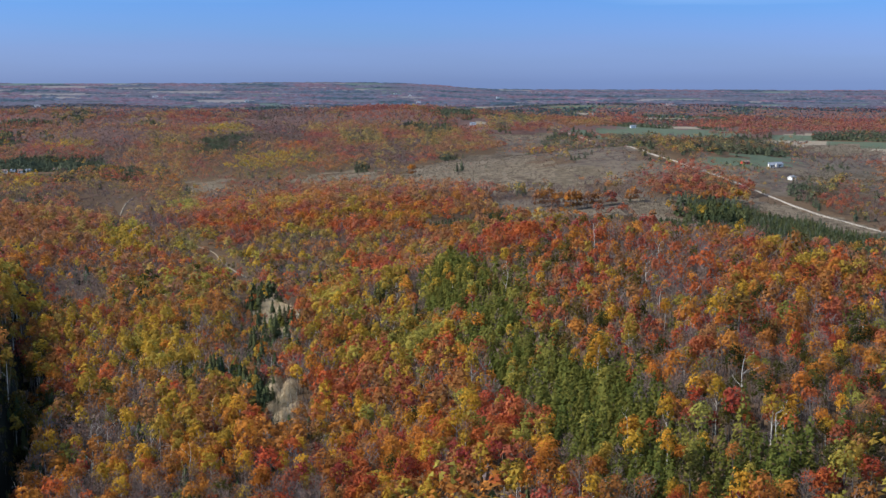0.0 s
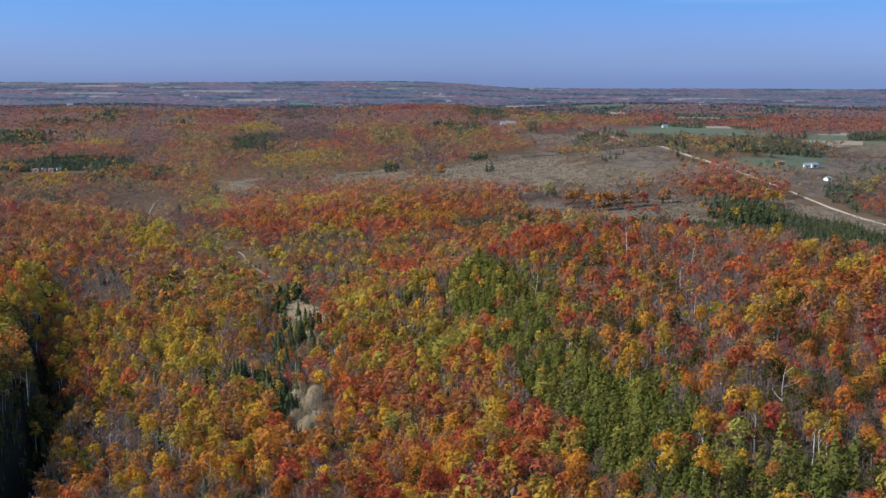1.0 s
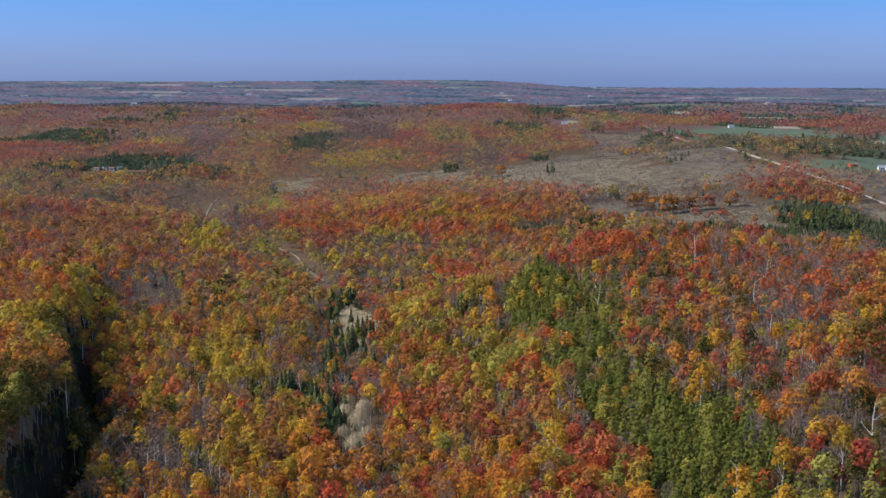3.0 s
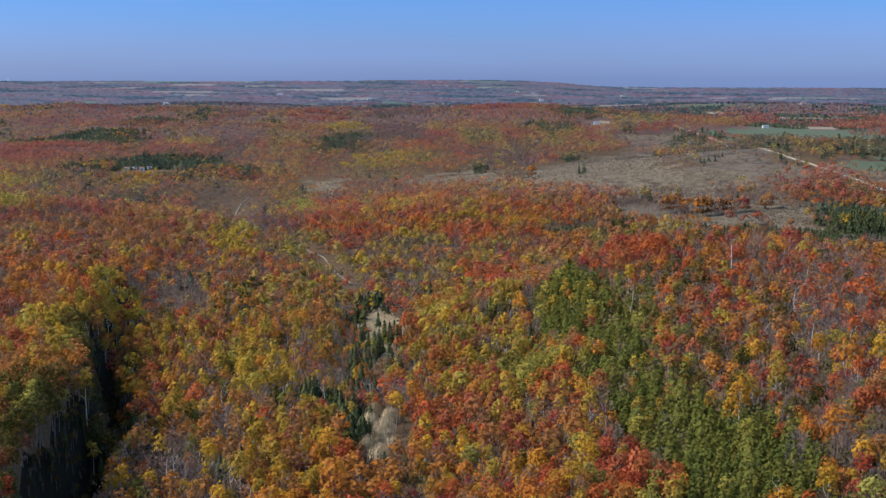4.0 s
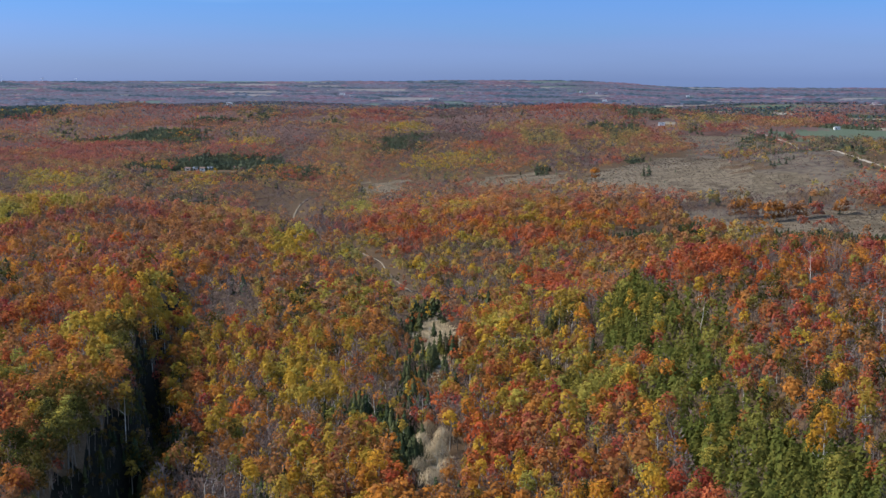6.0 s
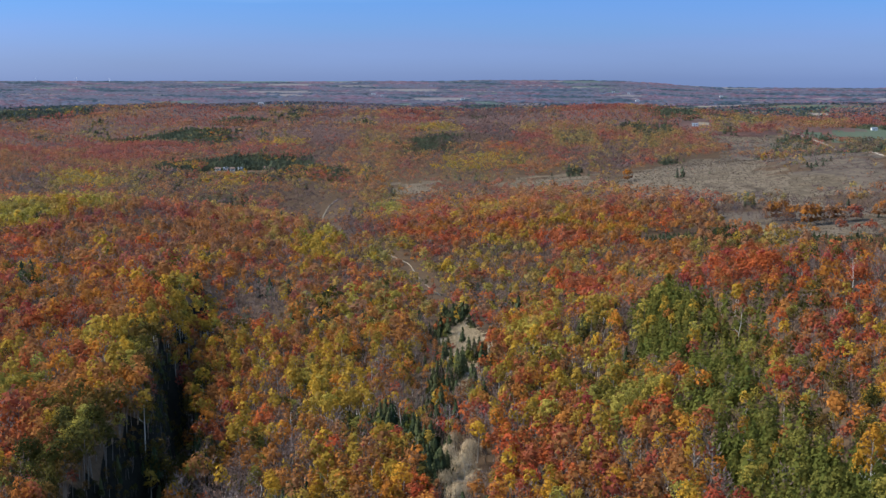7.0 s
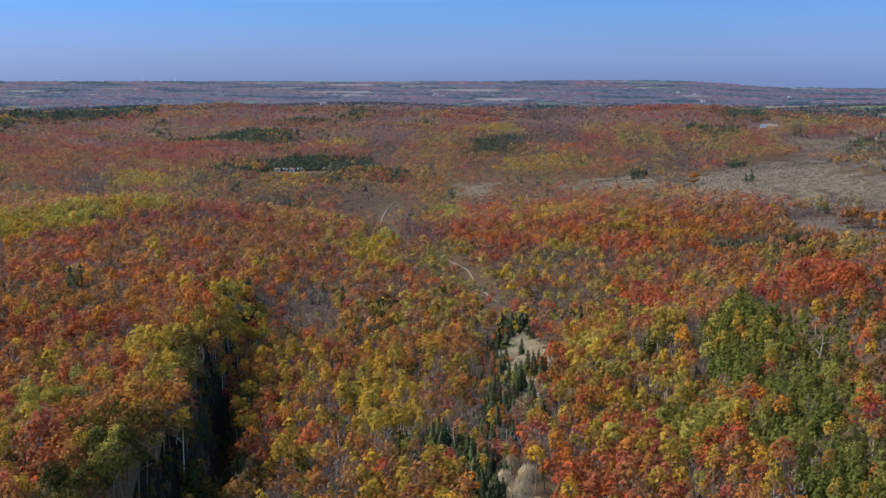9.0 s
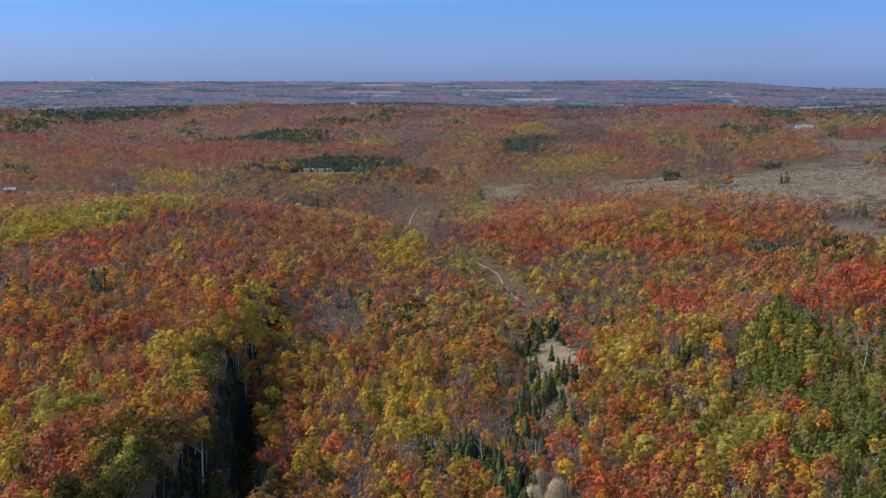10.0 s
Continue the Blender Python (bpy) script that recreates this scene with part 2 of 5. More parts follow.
zone("golden", (-344, 1693), (-275, 1674), (-262, 1595), (-328, 1618))
zone("golden", (-53, 1396), (-19, 1385), (39, 1309), (-43, 1300))
zone("golden", (-69, 452), (-48, 479), (-37, 416), (-51, 412))
zone("gold_middle", (7, 763), (33, 767), (59, 727), (87, 733), (71, 623), (41, 600), (10, 641), (-6, 705))
zone("crimson_lot", (309, 940), (353, 950), (392, 930), (376, 880), (318, 842), (293, 890))
zone("crimson", (131, 711), (157, 755), (161, 711), (101, 460), (88, 470))
zone("crimson", (41, 650), (57, 663), (61, 602), (46, 556))
zone("spruce", (-1006, 1933), (-998, 2037), (-1269, 2822), (-1313, 3205), (-1163, 3252), (-740, 2112), (-814, 2031), (-891, 1947), (-883, 1812), (-889, 1718))
zone("golden", (-312, 1281), (-267, 1308), (-243, 1206), (-287, 1187))
zone("golden", (257, 1166), (269, 1081), (257, 1030), (236, 1060))
zone("rust", (496, 2175), (626, 2175), (506, 1726), (397, 1684))
zone("olive_mix", (313, 1824), (496, 2175), (383, 1663), (288, 1682))
zone("plum", (1073, 2564), (1591, 2863), (902, 1620), (694, 1633))
zone("plum", (-455, 1682), (-264, 1625), (-239, 1506), (-280, 1478), (-373, 1509))
zone("rust", (-224, 1362), (-139, 1351), (-130, 1275), (-205, 1259))
zone("purple", (140, 1544), (265, 1499), (190, 1109), (134, 1157), (111, 1232))
zone("meadow", (-551, 1101), (-491, 1119), (-465, 1064), (-522, 1048))
zone("spruce", (-487, 2036), (-419, 2024), (-406, 1965), (-470, 1970))
zone("spruce", (-125, 1627), (-57, 1620), (-50, 1475), (-115, 1507))
zone("golden", (-121, 1821), (-67, 1764), (-54, 1644), (-112, 1661))
zone("golden", (-66, 1390), (11, 1392), (11, 1300), (-62, 1321))
zone("rust_row", (-3, 1509), (28, 1505), (26, 1380), (-2, 1384))
zone("rust_row", (-154, 1280), (-118, 1280), (-113, 1227), (-147, 1227))
zone("lime", (-119, 1161), (-85, 1141), (-79, 1044), (-110, 1089))
zone("olive_mix", (-695, 1910), (-592, 1951), (-433, 1859), (-403, 1738), (-535, 1801), (-644, 1826))
zone("plum", (-838, 1627), (-795, 1766), (-665, 1831), (-487, 1790), (-441, 1632), (-620, 1432), (-719, 1409))
zone("rust", (-719, 1409), (-377, 1637), (-411, 1410), (-626, 1240))
zone("purple", (-577, 1184), (-474, 1233), (-399, 1060), (-451, 1036), (-513, 1063))
zone("rust", (-492, 996), (-422, 1041), (-354, 901), (-440, 901))
zone("rust_dome", (-948, 2067), (-811, 2214), (-553, 2172), (-394, 2025), (-360, 1860), (-695, 1910), (-813, 1677))
zone("pink_slope", (-360, 1084), (-302, 1082), (-185, 936), (-164, 781), (-212, 751), (-260, 814))
zone("purple", (-383, 1974), (-141, 2032), (-89, 1364), (-228, 1423), (-312, 1631))
zone("purple", (-213, 1208), (-135, 1221), (-82, 838), (-117, 796), (-173, 982))
zone("bare_left", (-291, 1209), (-182, 1226), (-122, 1213), (-83, 810), (-157, 800), (-196, 808))
zone("crest_mix", (30, 1811), (118, 1799), (283, 1650), (240, 1397), (66, 1448), (26, 1594))
zone("plum", (156, 3368), (516, 3011), (310, 1809), (85, 1837))
zone("crimson_far", (763, 4089), (2123, 3826), (887, 1592), (631, 1503), (429, 1726), (457, 2449))
zone("shrub_wood", (-207, 1303), (-122, 1316), (11, 1343), (11, 1210), (-101, 1228), (-183, 1233))
zone("scrub", (286, 1670), (434, 1546), (414, 1099), (644, 1388), (732, 1311), (373, 662), (356, 744), (371, 868), (315, 885), (300, 912), (260, 1020), (259, 1132))
zone("hill_top", (147, 727), (254, 669), (113, 311), (97, 356), (93, 409), (88, 439))
zone("hill_top", (164, 731), (166, 358), (176, 312), (144, 252), (120, 290), (96, 383))
zone("hill_slope", (96, 383), (122, 295), (144, 252), (109, 188), (101, 192), (92, 220), (84, 263), (80, 319))
zone("valley_red", (11, 405), (30, 421), (55, 379), (59, 342), (63, 305), (57, 284), (9, 313), (14, 356))
zone("valley_red", (21, 332), (46, 367), (61, 308), (62, 256), (66, 220), (11, 265))
zone("valley_gold", (-106, 500), (-84, 550), (-47, 532), (-24, 484), (-24, 385), (-10, 309), (-38, 306), (-53, 354), (-77, 390))
zone("plateau", (-337, 714), (-259, 812), (-163, 779), (-116, 636), (-108, 558), (-136, 479), (-202, 471))
zone("plateau_red", (-202, 471), (-136, 479), (-113, 450), (-110, 387), (-152, 381))
zone("gorge_bare", (-132, 571), (-124, 670), (-91, 567), (-93, 495), (-110, 513))
zone("red_middle", (-128, 1175), (-3, 1103), (87, 934), (121, 858), (124, 776), (99, 747), (15, 781), (-56, 834), (-97, 929))
zone("gold_middle", (-102, 770), (-55, 820), (15, 781), (99, 747), (58, 499), (27, 545), (-32, 606), (-47, 532), (-82, 551))
zone("valley_mixed", (5, 583), (57, 542), (57, 397), (30, 421), (11, 405), (7, 439))


def inside(px, py, poly):
    hit = np.zeros(len(px), bool)
    x0, y0 = poly[:, 0], poly[:, 1]
    x1, y1 = np.roll(x0, -1), np.roll(y0, -1)
    for a, b, c, d in zip(x0, y0, x1, y1):
        if b == d:
            continue
        cross = ((b > py) != (d > py)) & (px < (c - a) * (py - b) / (d - b) + a)
        hit ^= cross
    return hit


def wave(x, y, s, seed):
    """Smooth value noise in 0..1 from a few sines, s metres across."""
    g = np.random.RandomState(seed)
    v = np.zeros_like(x)
    for k in range(6):
        a, p, q = g.uniform(0, 6.28), g.uniform(0, 6.28), g.uniform(0.6, 1.7)
        v = v + np.sin((x * math.cos(a) + y * math.sin(a)) * 6.28 / s * q + p)
    return 0.5 + 0.5 * np.tanh(v / 2.2)


def zone_of(x, y):
    """Index of the first zone that holds each point, -1 for none; edges wander by a few metres."""
    idx = np.full(len(x), -1)
    r = np.hypot(x, y)
    amp = np.clip(r / 90, 2, 20)
    jx = x + (wave(x, y, 37, 1) - 0.5) * amp * 2
    jy = y + (wave(x, y, 41, 2) - 0.5) * amp * 3
    for i, (kind, poly) in reversed(list(enumerate(ZONES))):
        idx[inside(jx, jy, poly)] = i
    return idx


OPEN = ("meadow", "green_field", "stubble", "slash", "brush", "scrub", "willow")


def far_fields(x, y):
    """Farm country past the woods: 0 wood, 1 pale stubble, 2 green pasture, 3 conifer lots."""
    r = np.hypot(x, y)
    a = np.arctan2(x, y)
    deep = np.where(r > 3100, 62.0, 110.0)
    v = np.floor(r / deep)
    wide = 17 + 14 * np.modf(np.abs(np.sin(v * 91.7) * 715.3))[0]
    u = np.floor(a * wide + v * 0.37)
    h = np.modf(np.abs(np.sin(u * 12.9898 + v * 78.233) * 43758.5453))[0]
    near_farms = sig((r - 3180) / 60)
    right_farms = sig((x - 330) / 60) * sig((r - 1250) / 80)
    p = np.maximum(0.2 * near_farms, 0.22 * right_farms) * (r > 1350)
    out = np.zeros(len(x), int)
    out[h < p] = 1
    out[h < 0.45 * p] = 2
    out[(h > 0.55) & (p > 0.1) & (h < 0.85)] = 3
    return out


# ---- materials ----
def material(name):
    m = bpy.data.materials.new(name)
    m.use_nodes = True
    t = m.node_tree
    b = t.nodes["Principled BSDF"]
    return m, t, b


def link(t, a, b):
    t.links.new(a, b)


def ramp_node(t, stops):
    n = t.nodes.new("ShaderNodeValToRGB")
    el = n.color_ramp.elements
    while len(el) < len(stops):
        el.new(0.5)
    for e, (p, c) in zip(el, stops):
        e.position, e.color = p, (*c, 1)
    return n


def leaf_material(name, stops, spread=0.5, through_light=0.38, gloss=0.9, ruffle=1.8):
    """Foliage: one hue per tree from the ramp, light and dark sprays within it."""
    m, t, b = material(name)
    info = t.nodes.new("ShaderNodeObjectInfo")
    att = t.nodes.new("ShaderNodeAttribute")
    att.attribute_name = "tint"
    add = t.nodes.new("ShaderNodeMath")
    link(t, info.outputs["Random"], add.inputs[0])
    link(t, att.outputs["Fac"], add.inputs[1])
    geo = t.nodes.new("ShaderNodeNewGeometry")
    isl = t.nodes.new("ShaderNodeMath")
    isl.operation = "MULTIPLY_ADD"
    isl.inputs[1].default_value, isl.inputs[2].default_value = 0.06, 0.0
    link(t, geo.outputs["Random Per Island"], isl.inputs[0])
    add2 = t.nodes.new("ShaderNodeMath")
    link(t, add.outputs[0], add2.inputs[0])
    link(t, isl.outputs[0], add2.inputs[1])
    fr = t.nodes.new("ShaderNodeMath")
    fr.operation = "PINGPONG"
    fr.inputs[1].default_value = 1.0
    link(t, add2.outputs[0], fr.inputs[0])
    ramp = ramp_node(t, stops)
    link(t, fr.outputs[0], ramp.inputs["Fac"])
    noise_tex = t.nodes.new("ShaderNodeTexNoise")
    noise_tex.inputs["Scale"].default_value = 0.9
    noise_tex.inputs["Detail"].default_value = 3
    pos = t.nodes.new("ShaderNodeNewGeometry")
    link(t, pos.outputs["Position"], noise_tex.inputs["Vector"])
    mul = t.nodes.new("ShaderNodeMath")
    mul.operation = "ADD"
    link(t, geo.outputs["Random Per Island"], mul.inputs[0])
    link(t, noise_tex.outputs["Fac"], mul.inputs[1])
    rng = t.nodes.new("ShaderNodeMapRange")
    rng.inputs["From Min"].default_value, rng.inputs["From Max"].default_value = 0.35, 1.65
    rng.inputs["To Min"].default_value, rng.inputs["To Max"].default_value = 1 - spread, 1 + spread
    both = t.nodes.new("ShaderNodeMath")
    both.operation = "MULTIPLY_ADD"
    both.inputs[1].default_value = 0.5
    dap = t.nodes.new("ShaderNodeTexNoise")
    dap.inputs["Scale"].default_value = 3.4
    dap.inputs["Detail"].default_value = 1
    link(t, pos.outputs["Position"], dap.inputs["Vector"])
    link(t, dap.outputs["Fac"], both.inputs[0])
    link(t, mul.outputs[0], both.inputs[2])
    rng.inputs["From Min"].default_value, rng.inputs["From Max"].default_value = 0.55, 1.95
    link(t, both.outputs[0], rng.inputs["Value"])
    hsv = t.nodes.new("ShaderNodeHueSaturation")
    link(t, ramp.outputs["Color"], hsv.inputs["Color"])
    # one tree paler or deeper than the next
    step = t.nodes.new("ShaderNodeMath")
    step.operation = "MULTIPLY"
    step.inputs[1].default_value = 9.7
    link(t, add.outputs[0], step.inputs[0])
    own = t.nodes.new("ShaderNodeMath")
    own.operation = "FRACT"
    link(t, step.outputs[0], own.inputs[0])
    tone = t.nodes.new("ShaderNodeMapRange")
    tone.inputs["To Min"].default_value, tone.inputs["To Max"].default_value = 0.76, 1.24
    link(t, own.outputs[0], tone.inputs["Value"])
    deep = t.nodes.new("ShaderNodeMath")
    deep.operation = "MULTIPLY"
    link(t, rng.outputs[0], deep.inputs[0])
    link(t, tone.outputs[0], deep.inputs[1])
    link(t, deep.outputs[0], hsv.inputs["Value"])
    link(t, hsv.outputs["Color"], b.inputs["Base Color"])
    b.inputs["Roughness"].default_value = gloss
    b.inputs["Specular IOR Level"].default_value = 0.05
    # leaves turn every way within a spray
    turn = t.nodes.new("ShaderNodeTexNoise")
    turn.inputs["Scale"].default_value = 6.5
    turn.inputs["Detail"].default_value = 2
    link(t, pos.outputs["Position"], turn.inputs["Vector"])
    off = t.nodes.new("ShaderNodeVectorMath")
    off.operation = "MULTIPLY_ADD"
    off.inputs[1].default_value = (ruffle, ruffle, ruffle)
    off.inputs[2].default_value = (-ruffle / 2, -ruffle / 2, -ruffle / 2)
    link(t, turn.outputs["Color"], off.inputs[0])
    tip = t.nodes.new("ShaderNodeVectorMath")
    link(t, off.outputs[0], tip.inputs[0])
    link(t, pos.outputs["Normal"], tip.inputs[1])
    unit = t.nodes.new("ShaderNodeVectorMath")
    unit.operation = "NORMALIZE"
    link(t, tip.outputs[0], unit.inputs[0])
    link(t, unit.outputs[0], b.inputs["Normal"])
    if through_light:
        tr = t.nodes.new("ShaderNodeBsdfTranslucent")
        link(t, hsv.outputs["Color"], tr.inputs["Color"])
        link(t, unit.outputs[0], tr.inputs["Normal"])
        mix = t.nodes.new("ShaderNodeMixShader")
        mix.inputs[0].default_value = through_light
        link(t, b.outputs[0], mix.inputs[1])
        link(t, tr.outputs[0], mix.inputs[2])
        last = mix
    else:
        last = b
    link(t, last.outputs[0], t.nodes["Material Output"].inputs["Surface"])
    return m


def mottled(name, stops, scale, rough=0.9, detail=6, bump=0.3, fine=4.0):
    """A surface of several tones at two scales, with fine relief."""
    m, t, b = material(name)
    geo = t.nodes.new("ShaderNodeNewGeometry")
    n1 = t.nodes.new("ShaderNodeTexNoise")
    n1.inputs["Scale"].default_value = scale
    n1.inputs["Detail"].default_value = detail
    n1.inputs["Roughness"].default_value = 0.65
    link(t, geo.outputs["Position"], n1.inputs["Vector"])
    n2 = t.nodes.new("ShaderNodeTexNoise")
    n2.inputs["Scale"].default_value = scale * fine
    n2.inputs["Detail"].default_value = 4
    link(t, geo.outputs["Position"], n2.inputs["Vector"])
    mix = t.nodes.new("ShaderNodeMath")
    mix.operation = "MULTIPLY_ADD"
    mix.inputs[1].default_value = 0.45
    link(t, n2.outputs["Fac"], mix.inputs[0])
    sc = t.nodes.new("ShaderNodeMath")
    sc.operation = "MULTIPLY"
    sc.inputs[1].default_value = 0.55
    link(t, n1.outputs["Fac"], sc.inputs[0])
    link(t, sc.outputs[0], mix.inputs[2])
    r = ramp_node(t, stops)
    link(t, mix.outputs[0], r.inputs["Fac"])
    link(t, r.outputs["Color"], b.inputs["Base Color"])
    b.inputs["Roughness"].default_value = rough
    b.inputs["Specular IOR Level"].default_value = 0.2 if rough < 0.8 else 0.03
    if bump:
        bp = t.nodes.new("ShaderNodeBump")
        bp.inputs["Strength"].default_value = bump
        link(t, n2.outputs["Fac"], bp.inputs["Height"])
        link(t, bp.outputs["Normal"], b.inputs["Normal"])
    return m


HUES = {
    "red_maple": ([(0.0, (0.160, 0.031, 0.022)), (0.3, (0.262, 0.050, 0.021)), (0.6, (0.300, 0.078, 0.022)), (0.85, (0.215, 0.068, 0.030)), (1.0, (0.190, 0.034, 0.028))], 0.5, 0.38),
    "orange_maple": ([(0.0, (0.205, 0.082, 0.022)), (0.35, (0.292, 0.098, 0.017)), (0.65, (0.308, 0.122, 0.020)), (0.85, (0.228, 0.096, 0.026)), (1.0, (0.172, 0.082, 0.033))], 0.5, 0.38),
    "golden_birch": ([(0.0, (0.335, 0.158, 0.019)), (0.35, (0.340, 0.192, 0.021)), (0.7, (0.280, 0.176, 0.023)), (1.0, (0.215, 0.142, 0.026))], 0.5, 0.38),
    "lime_ash": ([(0.0, (0.118, 0.112, 0.026)), (0.5, (0.170, 0.154, 0.031)), (1.0, (0.222, 0.172, 0.030))], 0.5, 0.38),
    "green_oak": ([(0.0, (0.034, 0.037, 0.009)), (0.5, (0.055, 0.052, 0.012)), (0.8, (0.082, 0.066, 0.014)), (1.0, (0.118, 0.068, 0.017))], 0.5, 0.3),
    "cedar": ([(0.0, (0.045, 0.056, 0.012)), (0.5, (0.067, 0.074, 0.015)), (1.0, (0.098, 0.090, 0.018))], 0.3, 0.3),
    "spruce": ([(0.0, (0.025, 0.036, 0.016)), (0.6, (0.036, 0.047, 0.019)), (1.0, (0.056, 0.060, 0.023))], 0.4, 0.1),
    "bare_tree": ([(0.0, (0.108, 0.079, 0.064)), (0.35, (0.140, 0.092, 0.066)), (0.7, (0.122, 0.098, 0.088)), (1.0, (0.155, 0.092, 0.058))], 0.35, 0.2),
}
LIFT = {"red_maple": 1.06, "orange_maple": 1.06, "golden_birch": 1.06, "lime_ash": 1.1, "green_oak": 0.78, "cedar": 1.12, "spruce": 1.0, "bare_tree": 0.98}
LEAVES = {k: leaf_material(k + "_foliage", [(p, (c[0] * LIFT[k], c[1] * LIFT[k], c[2] * LIFT[k] * 1.1)) for p, c in h[0]], h[1] * 0.5, min(0.45, h[2] * 1.35), ruffle=1.6) for k, h in HUES.items()}


def with_twig_haze(stops, k=0.58):
    """Leaf tones mingled with bare twigs and painted haze, for crowns too far off to part them."""
    twig_haze = (0.084, 0.066, 0.084)
    return [(p, tuple(a * (1 - k) + b * k for a, b in zip(c, twig_haze))) for p, c in stops]


# haze put into the colours: conifers greyed, bare crowns blued, leaf tones muted
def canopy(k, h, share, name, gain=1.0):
    stops = [(p, tuple(v * 0.55 + w * 0.45 for v, w in zip(c, (0.046, 0.052, 0.048)))) for p, c in h[0]] if k in ("spruce", "cedar") else [(p, (0.90 * c[0], 0.87 * c[1], 1.04 * c[2])) for p, c in h[0]] if k == "bare_tree" else with_twig_haze(h[0], share)
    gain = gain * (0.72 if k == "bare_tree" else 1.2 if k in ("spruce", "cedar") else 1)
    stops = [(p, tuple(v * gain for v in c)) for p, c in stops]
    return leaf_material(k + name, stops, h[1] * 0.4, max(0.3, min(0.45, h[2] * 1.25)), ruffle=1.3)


# two crown copies per kind, the farther one with more haze in its colour
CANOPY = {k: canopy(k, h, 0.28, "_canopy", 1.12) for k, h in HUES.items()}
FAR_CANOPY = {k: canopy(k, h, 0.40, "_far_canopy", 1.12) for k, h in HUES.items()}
# aerial haze is put into these base colours, hence the blue grey and plum
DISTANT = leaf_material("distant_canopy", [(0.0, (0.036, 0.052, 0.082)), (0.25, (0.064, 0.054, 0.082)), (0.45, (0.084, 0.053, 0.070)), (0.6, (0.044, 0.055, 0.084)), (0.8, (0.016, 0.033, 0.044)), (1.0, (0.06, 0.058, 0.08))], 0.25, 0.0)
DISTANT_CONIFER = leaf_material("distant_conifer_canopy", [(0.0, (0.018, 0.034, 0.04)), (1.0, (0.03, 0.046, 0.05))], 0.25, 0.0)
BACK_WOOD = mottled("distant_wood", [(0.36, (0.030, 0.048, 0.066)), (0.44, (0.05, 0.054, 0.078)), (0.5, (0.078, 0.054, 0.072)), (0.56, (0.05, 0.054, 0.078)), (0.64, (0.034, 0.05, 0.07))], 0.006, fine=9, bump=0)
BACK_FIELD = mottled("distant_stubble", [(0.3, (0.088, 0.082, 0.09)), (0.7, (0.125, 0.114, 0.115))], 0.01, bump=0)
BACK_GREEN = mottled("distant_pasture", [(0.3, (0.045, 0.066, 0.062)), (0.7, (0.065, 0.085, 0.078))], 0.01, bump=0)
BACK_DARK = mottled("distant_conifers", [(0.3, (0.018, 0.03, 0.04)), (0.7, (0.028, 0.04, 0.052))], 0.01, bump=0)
BARK = mottled("bark", [(0.2, (0.06, 0.05, 0.042)), (0.5, (0.11, 0.094, 0.08)), (0.8, (0.18, 0.16, 0.14))], 1.5)
PALE_BARK = mottled("birch_bark", [(0.25, (0.17, 0.155, 0.13)), (0.5, (0.33, 0.31, 0.28)), (0.8, (0.44, 0.42, 0.38))], 1.2)
# leaf litter, darkened in colour for the shade between crowns
FLOOR = mottled("forest_floor", [(0.25, (0.04, 0.028, 0.019)), (0.5, (0.065, 0.044, 0.028)), (0.75, (0.10, 0.063, 0.037))], 0.35)
FAR_FLOOR = mottled("far_wood_floor", [(0.25, (0.05, 0.036, 0.036)), (0.45, (0.082, 0.047, 0.04)), (0.6, (0.07, 0.05, 0.046)), (0.8, (0.096, 0.058, 0.038))], 0.012, fine=11)
FAR_CONIFER = mottled("far_conifer_floor", [(0.25, (0.035, 0.05, 0.035)), (0.6, (0.05, 0.065, 0.045)), (0.8, (0.07, 0.075, 0.045))], 0.012, fine=11)
MEADOW = mottled("dry_meadow", [(0.36, (0.037, 0.029, 0.020)), (0.44, (0.070, 0.054, 0.038)), (0.5, (0.104, 0.083, 0.060)), (0.56, (0.058, 0.046, 0.031)), (0.64, (0.088, 0.068, 0.048))], 0.013, fine=6)
SCRUB = mottled("scrub_ground", [(0.36, (0.037, 0.030, 0.025)), (0.46, (0.060, 0.048, 0.038)), (0.54, (0.088, 0.070, 0.053)), (0.64, (0.049, 0.042, 0.030))], 0.02, fine=6)
PASTURE = mottled("pasture", [(0.25, (0.04, 0.054, 0.036)), (0.5, (0.052, 0.066, 0.044)), (0.8, (0.07, 0.076, 0.05))], 0.02, fine=7)
STUBBLE = mottled("stubble", [(0.25, (0.11, 0.088, 0.065)), (0.5, (0.15, 0.125, 0.095)), (0.8, (0.19, 0.162, 0.125))], 0.02, fine=7)
SLASH = mottled("cut_ground", [(0.25, (0.10, 0.077, 0.05)), (0.5, (0.19, 0.152, 0.10)), (0.75, (0.28, 0.23, 0.155))], 0.3)
GRAVEL = mottled("gravel", [(0.25, (0.15, 0.13, 0.105)), (0.5, (0.205, 0.18, 0.15)), (0.8, (0.26, 0.235, 0.20))], 0.4)
TRODDEN = mottled("trodden_sand", [(0.25, (0.10, 0.082, 0.06)), (0.5, (0.15, 0.125, 0.095)), (0.8, (0.20, 0.17, 0.13))], 0.4)
# near black: the gorge's deep shade is put into the rock colour
ROCK = mottled("shaded_limestone", [(0.25, (0.004, 0.004, 0.003)), (0.5, (0.007, 0.007, 0.005)), (0.8, (0.016, 0.014, 0.011))], 0.25, bump=1.0)
WALL_WHITE = mottled("white_boards", [(0.3, (0.45, 0.45, 0.44)), (0.6, (0.6, 0.6, 0.58))], 0.6)
WALL_RED = mottled("red_boards", [(0.3, (0.28, 0.035, 0.03)), (0.7, (0.38, 0.06, 0.045))], 0.6)
